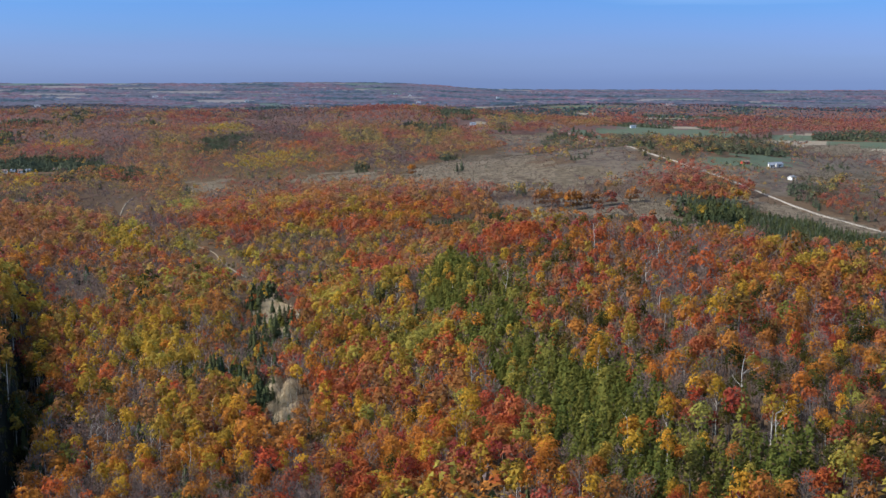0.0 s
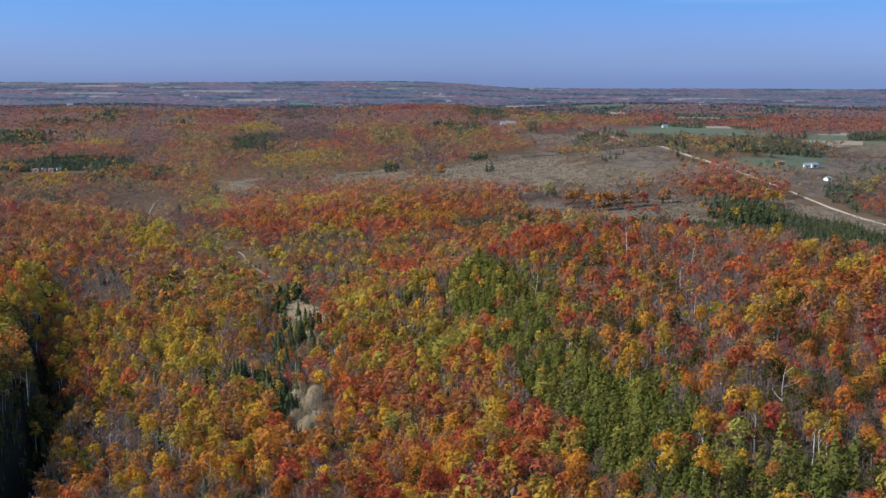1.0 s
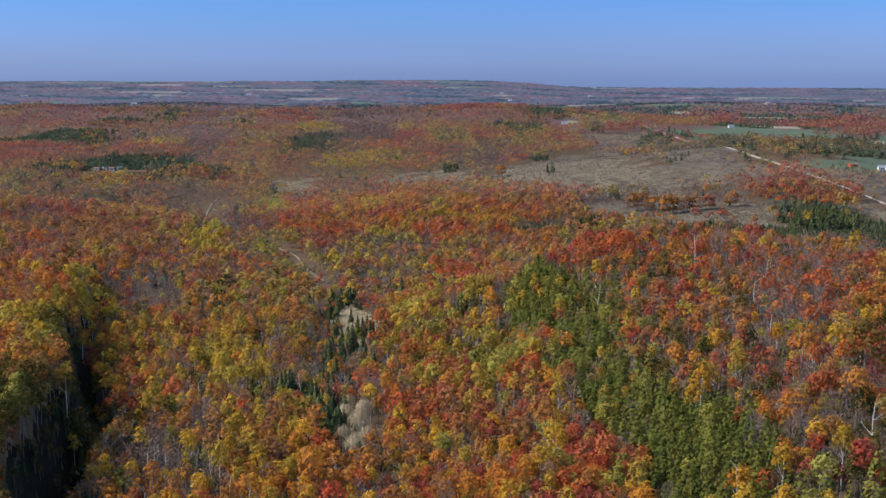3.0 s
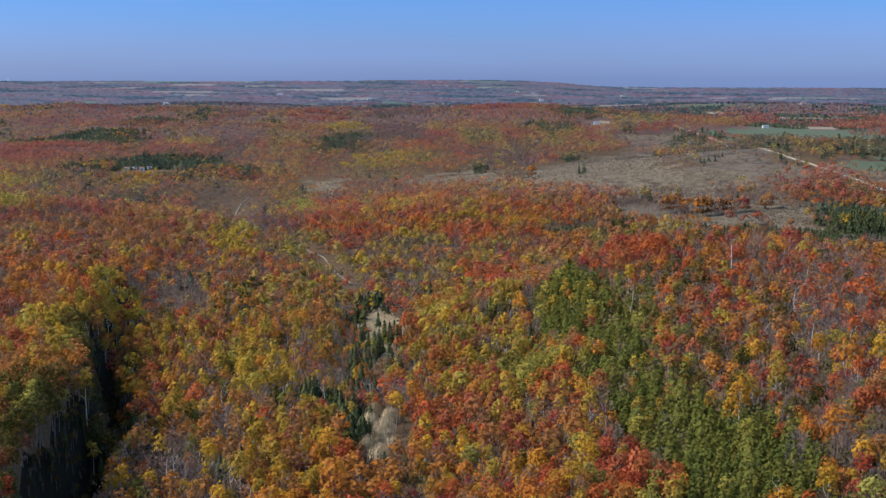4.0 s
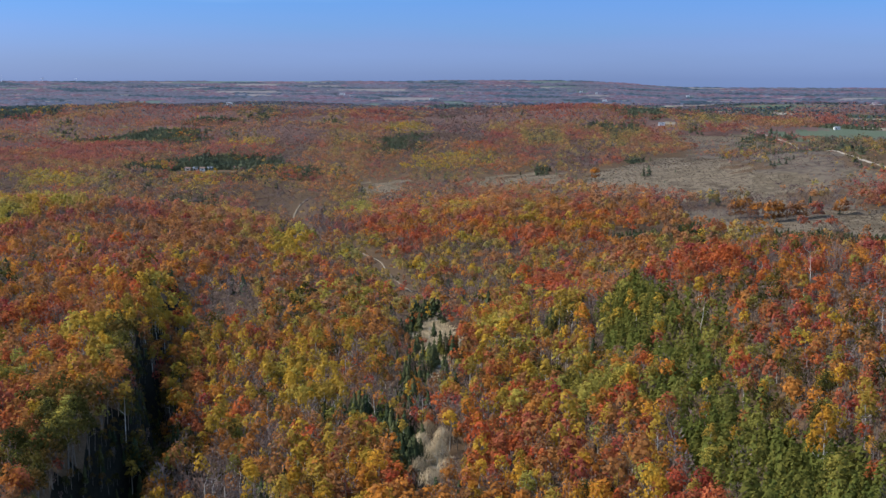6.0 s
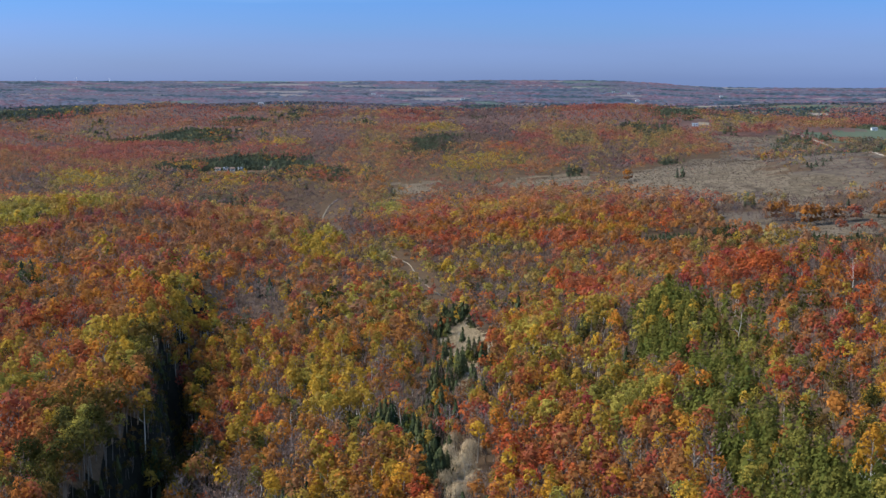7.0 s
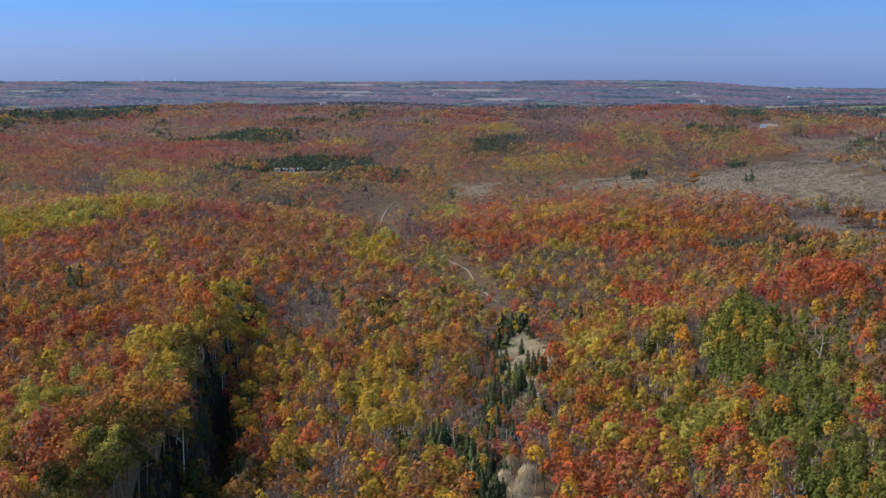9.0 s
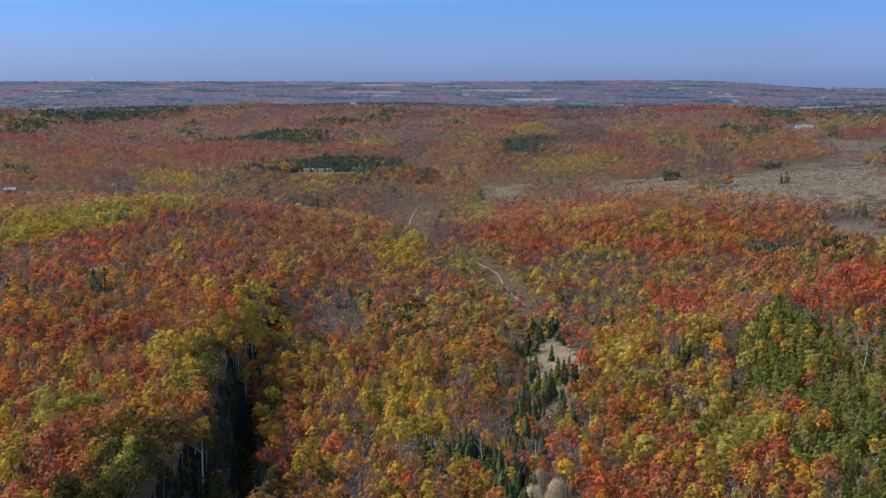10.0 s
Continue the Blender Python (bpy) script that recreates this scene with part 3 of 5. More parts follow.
ROOF_GREY = mottled("metal_roof", [(0.3, (0.10, 0.11, 0.13)), (0.7, (0.16, 0.175, 0.20))], 0.5, rough=0.45)
ROOF_BROWN = mottled("shingle_roof", [(0.3, (0.09, 0.06, 0.05)), (0.7, (0.17, 0.12, 0.10))], 0.8)
GLASS_DARK = mottled("window_glass", [(0.3, (0.02, 0.025, 0.03)), (0.7, (0.04, 0.045, 0.05))], 0.5, rough=0.08, bump=0)


# ---- mesh helpers ----
def mesh_object(name, verts, loops, sizes, mats, tint=None, face_mat=None, parent=None):
    me = bpy.data.meshes.new(name)
    me.vertices.add(len(verts))
    me.vertices.foreach_set("co", np.ascontiguousarray(verts, np.float32).ravel())
    me.loops.add(len(loops))
    me.loops.foreach_set("vertex_index", np.ascontiguousarray(loops, np.int32))
    me.polygons.add(len(sizes))
    starts = np.concatenate([[0], np.cumsum(sizes)[:-1]]).astype(np.int32)
    me.polygons.foreach_set("loop_start", starts)
    if face_mat is not None:
        me.polygons.foreach_set("material_index", np.ascontiguousarray(face_mat, np.int32))
    if tint is not None:
        at = me.attributes.new("tint", "FLOAT", "POINT")
        at.data.foreach_set("value", np.ascontiguousarray(tint, np.float32))
    me.update(calc_edges=True)
    for m in mats:
        me.materials.append(m)
    if name is None:
        return me
    ob = new(name, me)
    if parent:
        ob.parent = parent
    return ob


class Shape:
    """A heap of polygons in numpy."""

    def __init__(self):
        self.v, self.f, self.n = [], [], 0

    def poly(self, *pts):
        self.v += [tuple(p) for p in pts]
        self.f.append(tuple(range(self.n, self.n + len(pts))))
        self.n += len(pts)

    def add(self, verts, faces):
        self.v += [tuple(p) for p in verts]
        self.f += [tuple(i + self.n for i in f) for f in faces]
        self.n += len(verts)

    def arrays(self):
        return (np.array(self.v, float), np.concatenate([np.array(f) for f in self.f]).astype(int),
                np.array([len(f) for f in self.f], int))


def card(sh, g, c, normal, w, l):
    """One leafy spray facing along normal."""
    n = Vector(normal)
    if n.length < 1e-6:
        n = Vector((0, 0, 1))
    n.normalize()
    a = n.orthogonal().normalized()
    a.rotate(Matrix.Rotation(g.uniform(0, 6.28), 3, n))
    b = n.cross(a)
    c = Vector(c)
    k1, k2 = g.uniform(0.7, 1.25), g.uniform(0.7, 1.25)
    sh.poly(c + a * l * k1, c - a * l * 0.55 + b * w * k2, c - a * l * 0.55 - b * w * k1)


def tube(sh, p, q, r0, r1, sides=4):
    p, q = Vector(p), Vector(q)
    d = (q - p).normalized()
    a = d.orthogonal().normalized()
    b = d.cross(a)
    vs = []
    for c, r in ((p, r0), (q, r1)):
        for k in range(sides):
            t = 6.2832 * k / sides
            vs.append(c + (a * math.cos(t) + b * math.sin(t)) * r)
    sh.add(vs, [(k, (k + 1) % sides, (k + 1) % sides + sides, k + sides) for k in range(sides)])


def broadleaf(g, clumps, cards, size, height=12.0, width=3.3, foot=0.42, bulk=0.42, calm=0.0):
    """Crown of a hardwood: clumps of leafy sprays set over an uneven dome, with gaps between them."""
    sh = Shape()
    deep = height * (1 - foot)
    for i in range(clumps):
        # even spread over the dome by the golden angle, then shaken
        up = 1 - (i + 0.5) / clumps * 1.18
        t = 2.39996 * i + g.uniform(-0.5, 0.5)
        out = math.sqrt(max(0.0, 1 - up * up)) if clumps > 1 else 0
        r = width * bulk * g.uniform(0.8, 1.25)
        reach = g.uniform(0.82, 1.12) * (1 - 0.6 * bulk)
        c = Vector((math.cos(t) * out * width * reach, math.sin(t) * out * width * reach, height - deep * 0.52 + up * (deep * 0.52 - r * 0.6) * g.uniform(0.85, 1.05)))
        out_way = Vector((math.cos(t) * out, math.sin(t) * out, up))
        for k in range(cards):
            z, a = g.uniform(-0.6, 1.0), g.uniform(0, 6.2832)
            q = math.sqrt(max(0, 1 - z * z))
            n = Vector((q * math.cos(a), q * math.sin(a), z))
            p = c + n * r * g.uniform(0.55, 1.12)
            nn = n * (1 - calm) + out_way * 0.6 + Vector((0, 0, calm * 0.8)) + Vector((g.uniform(-.4, .4), g.uniform(-.4, .4), g.uniform(-.2, .5))) * (1 - 0.4 * calm)
            card(sh, g, p, nn, size * g.uniform(0.55, 1.05), size * g.uniform(0.7, 1.3))
    return sh


def trunk_shape(g, height, r, limbs, sides=5, top=0.8):
    sh = Shape()
    lean = Vector((g.uniform(-.3, .3), g.uniform(-.3, .3), 0))
    mid = Vector((0, 0, height * 0.4)) + lean
    tip = Vector((0, 0, height * top)) + lean * 2
    tube(sh, (0, 0, -1.2), mid, r, r * 0.7, sides)
    tube(sh, mid, tip, r * 0.7, r * 0.2, sides)
    for i in range(limbs):
        a = 6.28 * i / max(limbs, 1) + g.uniform(-.4, .4)
        h = g.uniform(0.3, 0.62)
        p = mid.lerp(tip, max(0, (h - 0.3) / 0.5))
        q = p + Vector((math.cos(a), math.sin(a), g.uniform(0.7, 1.3))) * height * g.uniform(0.14, 0.22)
        tube(sh, p, q, r * 0.4, r * 0.12, 3)
    return sh


def twigs(g, count, height, width, w, l):
    """Leafless crown: many thin twigs that fan up and out."""
    sh = Shape()
    for i in range(count):
        z = g.uniform(0.35, 1.0)
        rad = width * math.sqrt(max(0.05, 1 - (abs(z - 0.62) / 0.42) ** 2)) * g.uniform(0.15, 1.0)
        a = g.uniform(0, 6.28)
        p = Vector((math.cos(a) * rad, math.sin(a) * rad, z * height))
        d = Vector((math.cos(a) * g.uniform(0.0, 1.0) + g.uniform(-.5, .5), math.sin(a) * g.uniform(0.0, 1.0) + g.uniform(-.5, .5), g.uniform(0.3, 1.5))).normalized()
        s = d.orthogonal().normalized()
        s.rotate(Matrix.Rotation(g.uniform(0, 6.28), 3, d))
        ll = l * g.uniform(0.6, 1.3)
        sh.poly(p - s * w, p + s * w, p + d * ll + s * w * 0.2)
    return sh


def conifer(g, tiers, blades, height, width, droop=0.35):
    """Spire of drooping boughs."""
    sh = Shape()
    for i in range(tiers):
        f = i / tiers
        z = height * (0.10 + 0.84 * f)
        r = width * (1 - f) ** 0.85 + 0.18
        for k in range(blades):
            a = 6.2832 * (k + g.uniform(-.3, .3)) / blades + i * 0.7
            rr = r * g.uniform(0.75, 1.2)
            tip = Vector((math.cos(a) * rr, math.sin(a) * rr, z - droop * rr))
            root = Vector((0, 0, z + height * 0.9 / tiers * g.uniform(0.7, 1.1)))
            s = Vector((-math.sin(a), math.cos(a), 0)) * rr * 2.2 / blades * 1.5
            m = root.lerp(tip, 0.6) + Vector((0, 0, 0.12))
            sh.poly(root, m + s, tip, m - s)
    sh.poly((0.12, 0, height * 0.9), (-0.1, 0.12, height * 0.9), (0, 0, height * 1.04))
    return sh


def cedar_shape(g, sprays, height, width, size):
    """Soft, close, blunt cone of small flat sprays."""
    sh = Shape()
    for i in range(sprays):
        f = 1 - math.sqrt(g.uniform(0, 1))
        a = g.uniform(0, 6.28)
        r = width * (1 - f) ** 0.75 * g.uniform(0.6, 1.12)
        n = Vector((math.cos(a) + g.uniform(-.5, .5), math.sin(a) + g.uniform(-.5, .5), g.uniform(0.3, 1.6)))
        card(sh, g, (math.cos(a) * r, math.sin(a) * r, height * (0.12 + 0.86 * f)), n, size * g.uniform(0.5, 0.9), size * g.uniform(0.8, 1.4))
    return sh


def dome(g, sides, height, width, skirt=0.15):
    """Rounded clump for woods far away."""
    sh = Shape()
    vs, fs = [], []
    for j, (rr, zz) in enumerate(((1.0, skirt), (0.66, 0.5 + skirt * 0.5))):
        for k in range(sides):
            t = 6.2832 * (k + g.uniform(-.25, .25)) / sides + j * 0.5
            q = rr * width * g.uniform(0.75, 1.2)
            vs.append(Vector((math.cos(t) * q, math.sin(t) * q, height * zz * g.uniform(0.88, 1.12))))
    vs.append(Vector((0, 0, height)))
    for k in range(sides):
        a, b = k, (k + 1) % sides
        fs.append((a, b, b + sides, a + sides))
        fs.append((sides + a, sides + b, 2 * sides))
    sh.add(vs, fs)
    return sh


def cap(g, sides, height, width, rim, sprays=0, size=1.0):
    """Crown top that meets its neighbours in a closed canopy, broken by loose sprays."""
    sh = Shape()
    vs = []
    for k in range(sides):
        t = 6.2832 * (k + g.uniform(-.3, .3)) / sides
        q = width * g.uniform(0.7, 1.25)
        vs.append(Vector((math.cos(t) * q, math.sin(t) * q, height * rim * g.uniform(0.82, 1.12))))
    vs.append(Vector((g.uniform(-.3, .3) * width, g.uniform(-.3, .3) * width, height)))
    sh.add(vs, [(k, (k + 1) % sides, sides) for k in range(sides)])
    for k in range(sprays):
        a, q = g.uniform(0, 6.28), math.sqrt(g.uniform(0, 1))
        p = Vector((math.cos(a) * q * width, math.sin(a) * q * width, height * (1 - (1 - rim) * q * q) * g.uniform(0.93, 1.04)))
        card(sh, g, p, (math.cos(a) * q + g.uniform(-.4, .4), math.sin(a) * q + g.uniform(-.4, .4), 0.9), size * g.uniform(0.5, 1.0), size * g.uniform(0.7, 1.3))
    return sh


KINDS = ("red_maple", "orange_maple", "golden_birch", "lime_ash", "green_oak", "cedar", "spruce", "bare_tree")
VARIANTS = 4


def crown(kind, lod, g):
    """lod 0 close, 1 middle, 2 farther, 3 far, 4 distance."""
    if kind == "spruce":
        return [lambda: conifer(g, 10, 7, 9.6, 2.1), lambda: conifer(g, 7, 6, 9.4, 2.1), lambda: conifer(g, 4, 4, 9, 2.1),
                lambda: conifer(g, 3, 3, 7.2, 2.0), lambda: conifer(g, 2, 3, 6.4, 2.6)][lod]()
    if kind == "cedar":
        return [lambda: cedar_shape(g, 150, 10, 2.0, 0.44), lambda: cedar_shape(g, 80, 10, 2.0, 0.6), lambda: cedar_shape(g, 26, 9, 1.9, 0.95),
                lambda: cedar_shape(g, 12, 7.5, 2.4, 1.3), lambda: dome(g, 4, 7, 4.5)][lod]()
    if kind == "bare_tree":
        return [lambda: twigs(g, 300, 9.6, 2.2, 0.055, 0.7), lambda: twigs(g, 70, 9.6, 2.2, 0.14, 0.8), lambda: twigs(g, 30, 9.6, 2.6, 0.22, 1.2),
                lambda: broadleaf(g, 5, 3, 0.74, 9.0, 2.7, 0.5, calm=0.6), lambda: broadleaf(g, 3, 3, 1.2, 9.0, 3.7, 0.5, calm=0.6)][lod]()
    wide = {"golden_birch": 2.3, "lime_ash": 2.6, "green_oak": 2.9, "red_maple": 2.55, "orange_maple": 2.65}[kind]
    tall = {"golden_birch": 10.4, "lime_ash": 9.6, "green_oak": 10.2, "red_maple": 9.3, "orange_maple": 9.8}[kind]
    if lod == 0:
        return broadleaf(g, 14, 19, 0.30, tall, wide * 0.82, 0.32)
    if lod == 1:
        return broadleaf(g, 10, 8, 0.50, tall, wide * 0.82, 0.32)
    if lod == 2:
        return broadleaf(g, 7, 6, 0.74, tall, wide, 0.36, calm=0.2)
    if lod == 3:
        return broadleaf(g, 6, 3, 0.82, tall, wide * 1.1, 0.45, calm=0.45)
    return broadleaf(g, 3, 3, 1.35, tall, 3.8, 0.45, calm=0.45)


# shares of the kinds, in the order of KINDS, and metres between stems
MIX = {
    "spruce": ((0.01, 0.03, 0.05, 0.0, 0.02, 0.08, 0.78, 0.03), 0.9),
    "cedar": ((0.0, 0.01, 0.05, 0.03, 0.0, 0.88, 0.0, 0.03), 0.72),
    "lime": ((0.03, 0.04, 0.12, 0.74, 0.05, 0.0, 0.0, 0.02), 1),
    "oak_green": ((0.03, 0.07, 0.05, 0.10, 0.70, 0.0, 0.03, 0.02), 1.05),
    "golden": ((0.02, 0.08, 0.68, 0.18, 0.0, 0.0, 0.01, 0.03), 0.95),
    "crimson": ((0.80, 0.06, 0.0, 0.0, 0.0, 0.0, 0.01, 0.13), 1),
    "lot_scrub": ((0.20, 0.08, 0.04, 0.02, 0.05, 0.0, 0.08, 0.53), 1),
    "red_grove": ((0.46, 0.32, 0.03, 0.02, 0.02, 0.0, 0.0, 0.15), 1),
    "crimson_lot": ((0.66, 0.16, 0.02, 0.0, 0.02, 0.0, 0.02, 0.12), 1),
    "rust_row": ((0.12, 0.75, 0.08, 0.0, 0.0, 0.0, 0.0, 0.05), 1.1),
    "hill_top": ((0.3, 0.24, 0.02, 0.01, 0.04, 0.0, 0.0, 0.39), 1),
    "hill_slope": ((0.25, 0.19, 0.07, 0.07, 0.11, 0.05, 0.01, 0.25), 1),
    "valley_red": ((0.25, 0.38, 0.15, 0.05, 0.01, 0, 0, 0.23), 1),
    "valley_bare": ((0.03, 0.16, 0.18, 0.05, 0.05, 0.0, 0.03, 0.5), 0.95),
    "valley_gold": ((0.05, 0.36, 0.23, 0.04, 0.04, 0, 0.02, 0.33), 1),
    "plateau": ((0.22, 0.46, 0.04, 0.0, 0.02, 0.0, 0.01, 0.25), 1),
    "plateau_red": ((0.24, 0.44, 0.07, 0.03, 0.02, 0.0, 0.0, 0.2), 1),
    "cedar_birch": ((0.02, 0.05, 0.06, 0.1, 0.04, 0.67, 0.0, 0.06), 1),
    "plateau_orange": ((0.22, 0.36, 0.12, 0.10, 0.06, 0.0, 0.0, 0.14), 1),
    "bare_top": ((0.16, 0.10, 0.10, 0.06, 0.0, 0.0, 0.0, 0.58), 1),
    "hill_rust": ((0.3, 0.24, 0.02, 0.01, 0.04, 0.0, 0.0, 0.39), 1),
    "hill_ochre": ((0.22, 0.18, 0.08, 0.08, 0.12, 0.03, 0.0, 0.29), 1),
    "willow": ((0.0, 0.05, 0.10, 0.0, 0.0, 0.0, 0.05, 0.80), 1),
    "young_spruce": ((0.0, 0.03, 0.03, 0.0, 0.03, 0.0, 0.86, 0.05), 0.9),
    "dark_wood": ((0.04, 0.04, 0.02, 0.0, 0.06, 0.0, 0.66, 0.18), 1),
    "conifer_mix": ((0.02, 0.06, 0.06, 0.05, 0.24, 0.0, 0.34, 0.23), 0.9),
    "shrub_band": ((0.03, 0.12, 0.04, 0.0, 0.0, 0.0, 0.02, 0.79), 1),
    "gorge_bare": ((0.04, 0.12, 0.06, 0.03, 0.06, 0.0, 0.06, 0.63), 1),
    "red_middle": ((0.3, 0.4, 0.08, 0.01, 0.0, 0.0, 0.0, 0.21), 1),
    "gold_middle": ((0.12, 0.27, 0.2, 0.1, 0.04, 0, 0.02, 0.32), 1),
    "valley_mixed": ((0.14, 0.24, 0.28, 0.13, 0.03, 0, 0.01, 0.24), 1),
    "gorge": ((0.01, 0.06, 0.05, 0.02, 0.46, 0.0, 0.15, 0.25), 1),
    "aspen": ((0.01, 0.06, 0.46, 0.42, 0.0, 0.0, 0.02, 0.03), 1),
    "olive_mix": ((0.02, 0.10, 0.30, 0.16, 0.08, 0.0, 0.26, 0.08), 1),
    "plum": ((0.56, 0.18, 0.02, 0.0, 0.02, 0.0, 0.02, 0.2), 1),
    "rust": ((0.18, 0.54, 0.08, 0.0, 0.0, 0.0, 0.0, 0.20), 1),
    "rust_dome": ((0.32, 0.38, 0.06, 0.0, 0.0, 0.0, 0.02, 0.22), 1),
    "pink_slope": ((0.2, 0.44, 0.05, 0.0, 0.0, 0.0, 0.0, 0.31), 1),
    "purple": ((0.06, 0.18, 0.07, 0.01, 0.01, 0.0, 0.03, 0.64), 1),
    "bare_left": ((0.12, 0.28, 0.12, 0.02, 0.0, 0.0, 0.02, 0.44), 1),
    "crest_mix": ((0.14, 0.26, 0.24, 0.05, 0.03, 0.0, 0.08, 0.20), 1),
    "crimson_far": ((0.34, 0.06, 0.02, 0.0, 0.03, 0.0, 0.22, 0.33), 1),
    "scrub": ((0.05, 0.08, 0.07, 0.03, 0.05, 0.0, 0.14, 0.58), 1),
    "shrub_wood": ((0.14, 0.24, 0.12, 0.07, 0.04, 0.0, 0.08, 0.31), 1),
    "brush": ((0.01, 0.04, 0.03, 0.0, 0.0, 0.0, 0.0, 0.92), 1),
    "woods": ((0.13, 0.36, 0.12, 0.02, 0.02, 0.0, 0.04, 0.31), 1),
    "far_woods": ((0.16, 0.13, 0.06, 0.01, 0.03, 0.0, 0.11, 0.50), 1),
}
# single trees in the open: x, y, kind, size
LONE = ((194, 860, 1, 1.30), (202, 860, 1, 1.40), (208, 857, 1, 1.20), (215, 840, 1, 1.45), (220, 842, 1, 1.30), (231, 847, 1, 1.20), (237, 848, 1, 1.20), (248, 852, 0, 1.20), (257, 851, 7, 1.20), (268, 860, 1, 1.20), (274, 861, 0, 1.00), (155, 892, 0, 1.00), (154, 903, 2, 1.00), (172, 1113, 6, 1.30), (168, 1118, 6, 0.90), (125, 1144, 1, 1.30), (121, 1081, 4, 0.70), (166, 792, 0, 1.20))
BANDS = ((20, 345, 3.2), (345, 510, 3.4), (510, 900, 4.6), (900, 1750, 5.0), (1750, 2350, 6.8), (2350, 3460, 14.0))


def in_yard(x, y):
    """Low ground before the cabins."""
    return (y > 1290) & (y < 1446) & (x > -354 + (1446 - y) * 0.1) & (x < -272 + (1446 - y) * 0.12)


def stems(seed=5):
    """All the stems of the woods: x, y, kind, size, band."""
    g = np.random.RandomState(seed)
    cols = []
    for band, (r0, r1, step) in enumerate(BANDS):
        n = int(2 * r1 / step) + 2
        gx, gy = np.meshgrid(np.arange(n), np.arange(int(n * 0.62) + 20))
        x = (gx.ravel() - n // 2 + (gy.ravel() % 2) * 0.5) * step
        y = gy.ravel() * step * 0.95
        x = x + g.uniform(-0.42, 0.42, len(x)) * step
        y = y + g.uniform(-0.42, 0.42, len(y)) * step
        r = np.hypot(x - 8, y - 45)
        ang = np.degrees(np.arctan2(x - 8, y - 45))
        k = (r >= r0) & (r < r1) & (np.abs(ang) < 29.5 + 900 / r)
        x, y, r = x[k], y[k], r[k]
        zi = zone_of(x, y)
        kind_name = np.array([ZONES[i][0] if i >= 0 else ("woods" if rr < 1500 else "far_woods") for i, rr in zip(zi, r)])
        lots = far_fields(x, y)
        keep = np.ones(len(x), bool)
        u = g.uniform(0, 1, len(x))
        for name in OPEN:
            share = {"meadow": 0.08, "green_field": 0.006, "stubble": 0.01, "slash": 0.10, "brush": 0.97, "scrub": 0.85, "willow": 0.04}[name]
            keep &= ~((kind_name == name) & (u > share))
        wild = ((zi < 0) | (kind_name == "crimson_far")) & (r > 1250)
        keep &= ~(wild & ((lots == 1) | (lots == 2)) & (u > 0.03))
        patch = 0.55 * wave(x, y, 20 + r / 38, 11) + 0.45 * wave(x, y, 50 + r / 16, 12) + g.uniform(-0.95, 0.95, len(x)) * np.clip(1.5 - r / 560, 0.2, 1.1)
        kind = np.zeros(len(x), int)
        size = np.clip(np.exp(g.normal((0.0, -0.04, -0.08, -0.06, -0.1, 0.55)[band], (0.17, 0.17, 0.19, 0.19, 0.14, 0.08)[band], len(x))), 0.55, 2.0)
        for name in sorted(set(kind_name)):
            m = kind_name == name
            w = np.array(MIX.get(name, MIX["woods"])[0] if name not in ("meadow", "green_field", "slash") else (0.05, 0.08, 0.06, 0.03, 0.10, 0.0, 0.16, 0.52))
            bare = w[7] / w.sum()
            w = w.copy()
            if r0 >= 900 and w[6] < 0.3:
                w[6] *= 0.35
            w[7] = 0
            c = np.cumsum(w / w.sum())
            rank = np.argsort(np.argsort(patch[m])) / max(m.sum(), 1)
            kind[m] = np.searchsorted(c, np.clip(rank, 0, 0.9985)).clip(0, 6)
            bp = bare * np.clip(0.35 + 1.3 * wave(x[m], y[m], 40 + r[m] / 7, 23), 0, 1.6)
            alone = np.clip(1.6 - r[m] / 800, 0.3, 1)
            kind[m] = np.where(alone * g.uniform(0, 1, m.sum()) + (1 - alone) * wave(x[m], y[m], 30, 24) < bp, 7, kind[m])
        # drifts of one kind in the mixed woods
        mixed = np.isin(kind_name, ("woods", "far_woods", "valley_gold", "valley_red", "plateau", "gold_middle", "hill_slope", "valley_mixed", "hill_top"))
        d1, d2 = wave(x, y, 45 + r / 10, 21), wave(x, y, 55 + r / 9, 22)
        sw = g.uniform(0, 1, len(x))
        kind[mixed & (d1 > 0.88) & (sw < 0.4)] = 7
        kind[np.isin(kind_name, ("hill_top", "hill_slope", "valley_red", "far_woods")) & (d2 > 0.84) & (sw > 0.55)] = 0
        kind[wild & (lots == 3) & (u < 0.8)] = 6
        size = np.where(np.isin(kind_name, ("meadow", "green_field", "slash")), size * g.uniform(0.15, 0.5, len(x)) ** 1.0, size)
        size = np.where(kind_name == "slash", size * 1.6, size)
        size = np.where(kind_name == "young_spruce", size * 0.5, size)
        size = np.where(kind_name == "shrub_band", size * g.uniform(0.45, 0.9, len(x)), size)
        size = np.where((kind_name == "crimson_lot"), size * 1.15, size)
        size = np.where(np.isin(kind_name, ("brush", "shrub_wood", "lot_scrub")), size * 0.75, size)
        size = np.where((kind_name == "spruce") & (kind == 6) & (y > 1200), size * 1.1, size)
        size = np.where(kind_name == "scrub", size * g.uniform(0.35, 0.8, len(x)), size)
        edge = brink(y)
        in_gorge = (np.abs(x - edge - 2.6) < 5.4) & (y > 262) & (y < 462) & ~((y > 353) & (y < 371))
        keep &= ~in_gorge
        kind = np.where((kind == 2) & (np.abs(x - edge + 6) < 4.5) & (y > 262) & (y < 462), 4, kind)
        size = np.where((kind == 5), size * 0.95, size)
        size = np.where((kind_name == "cedar_birch") & (kind != 5), size * 0.85, size)
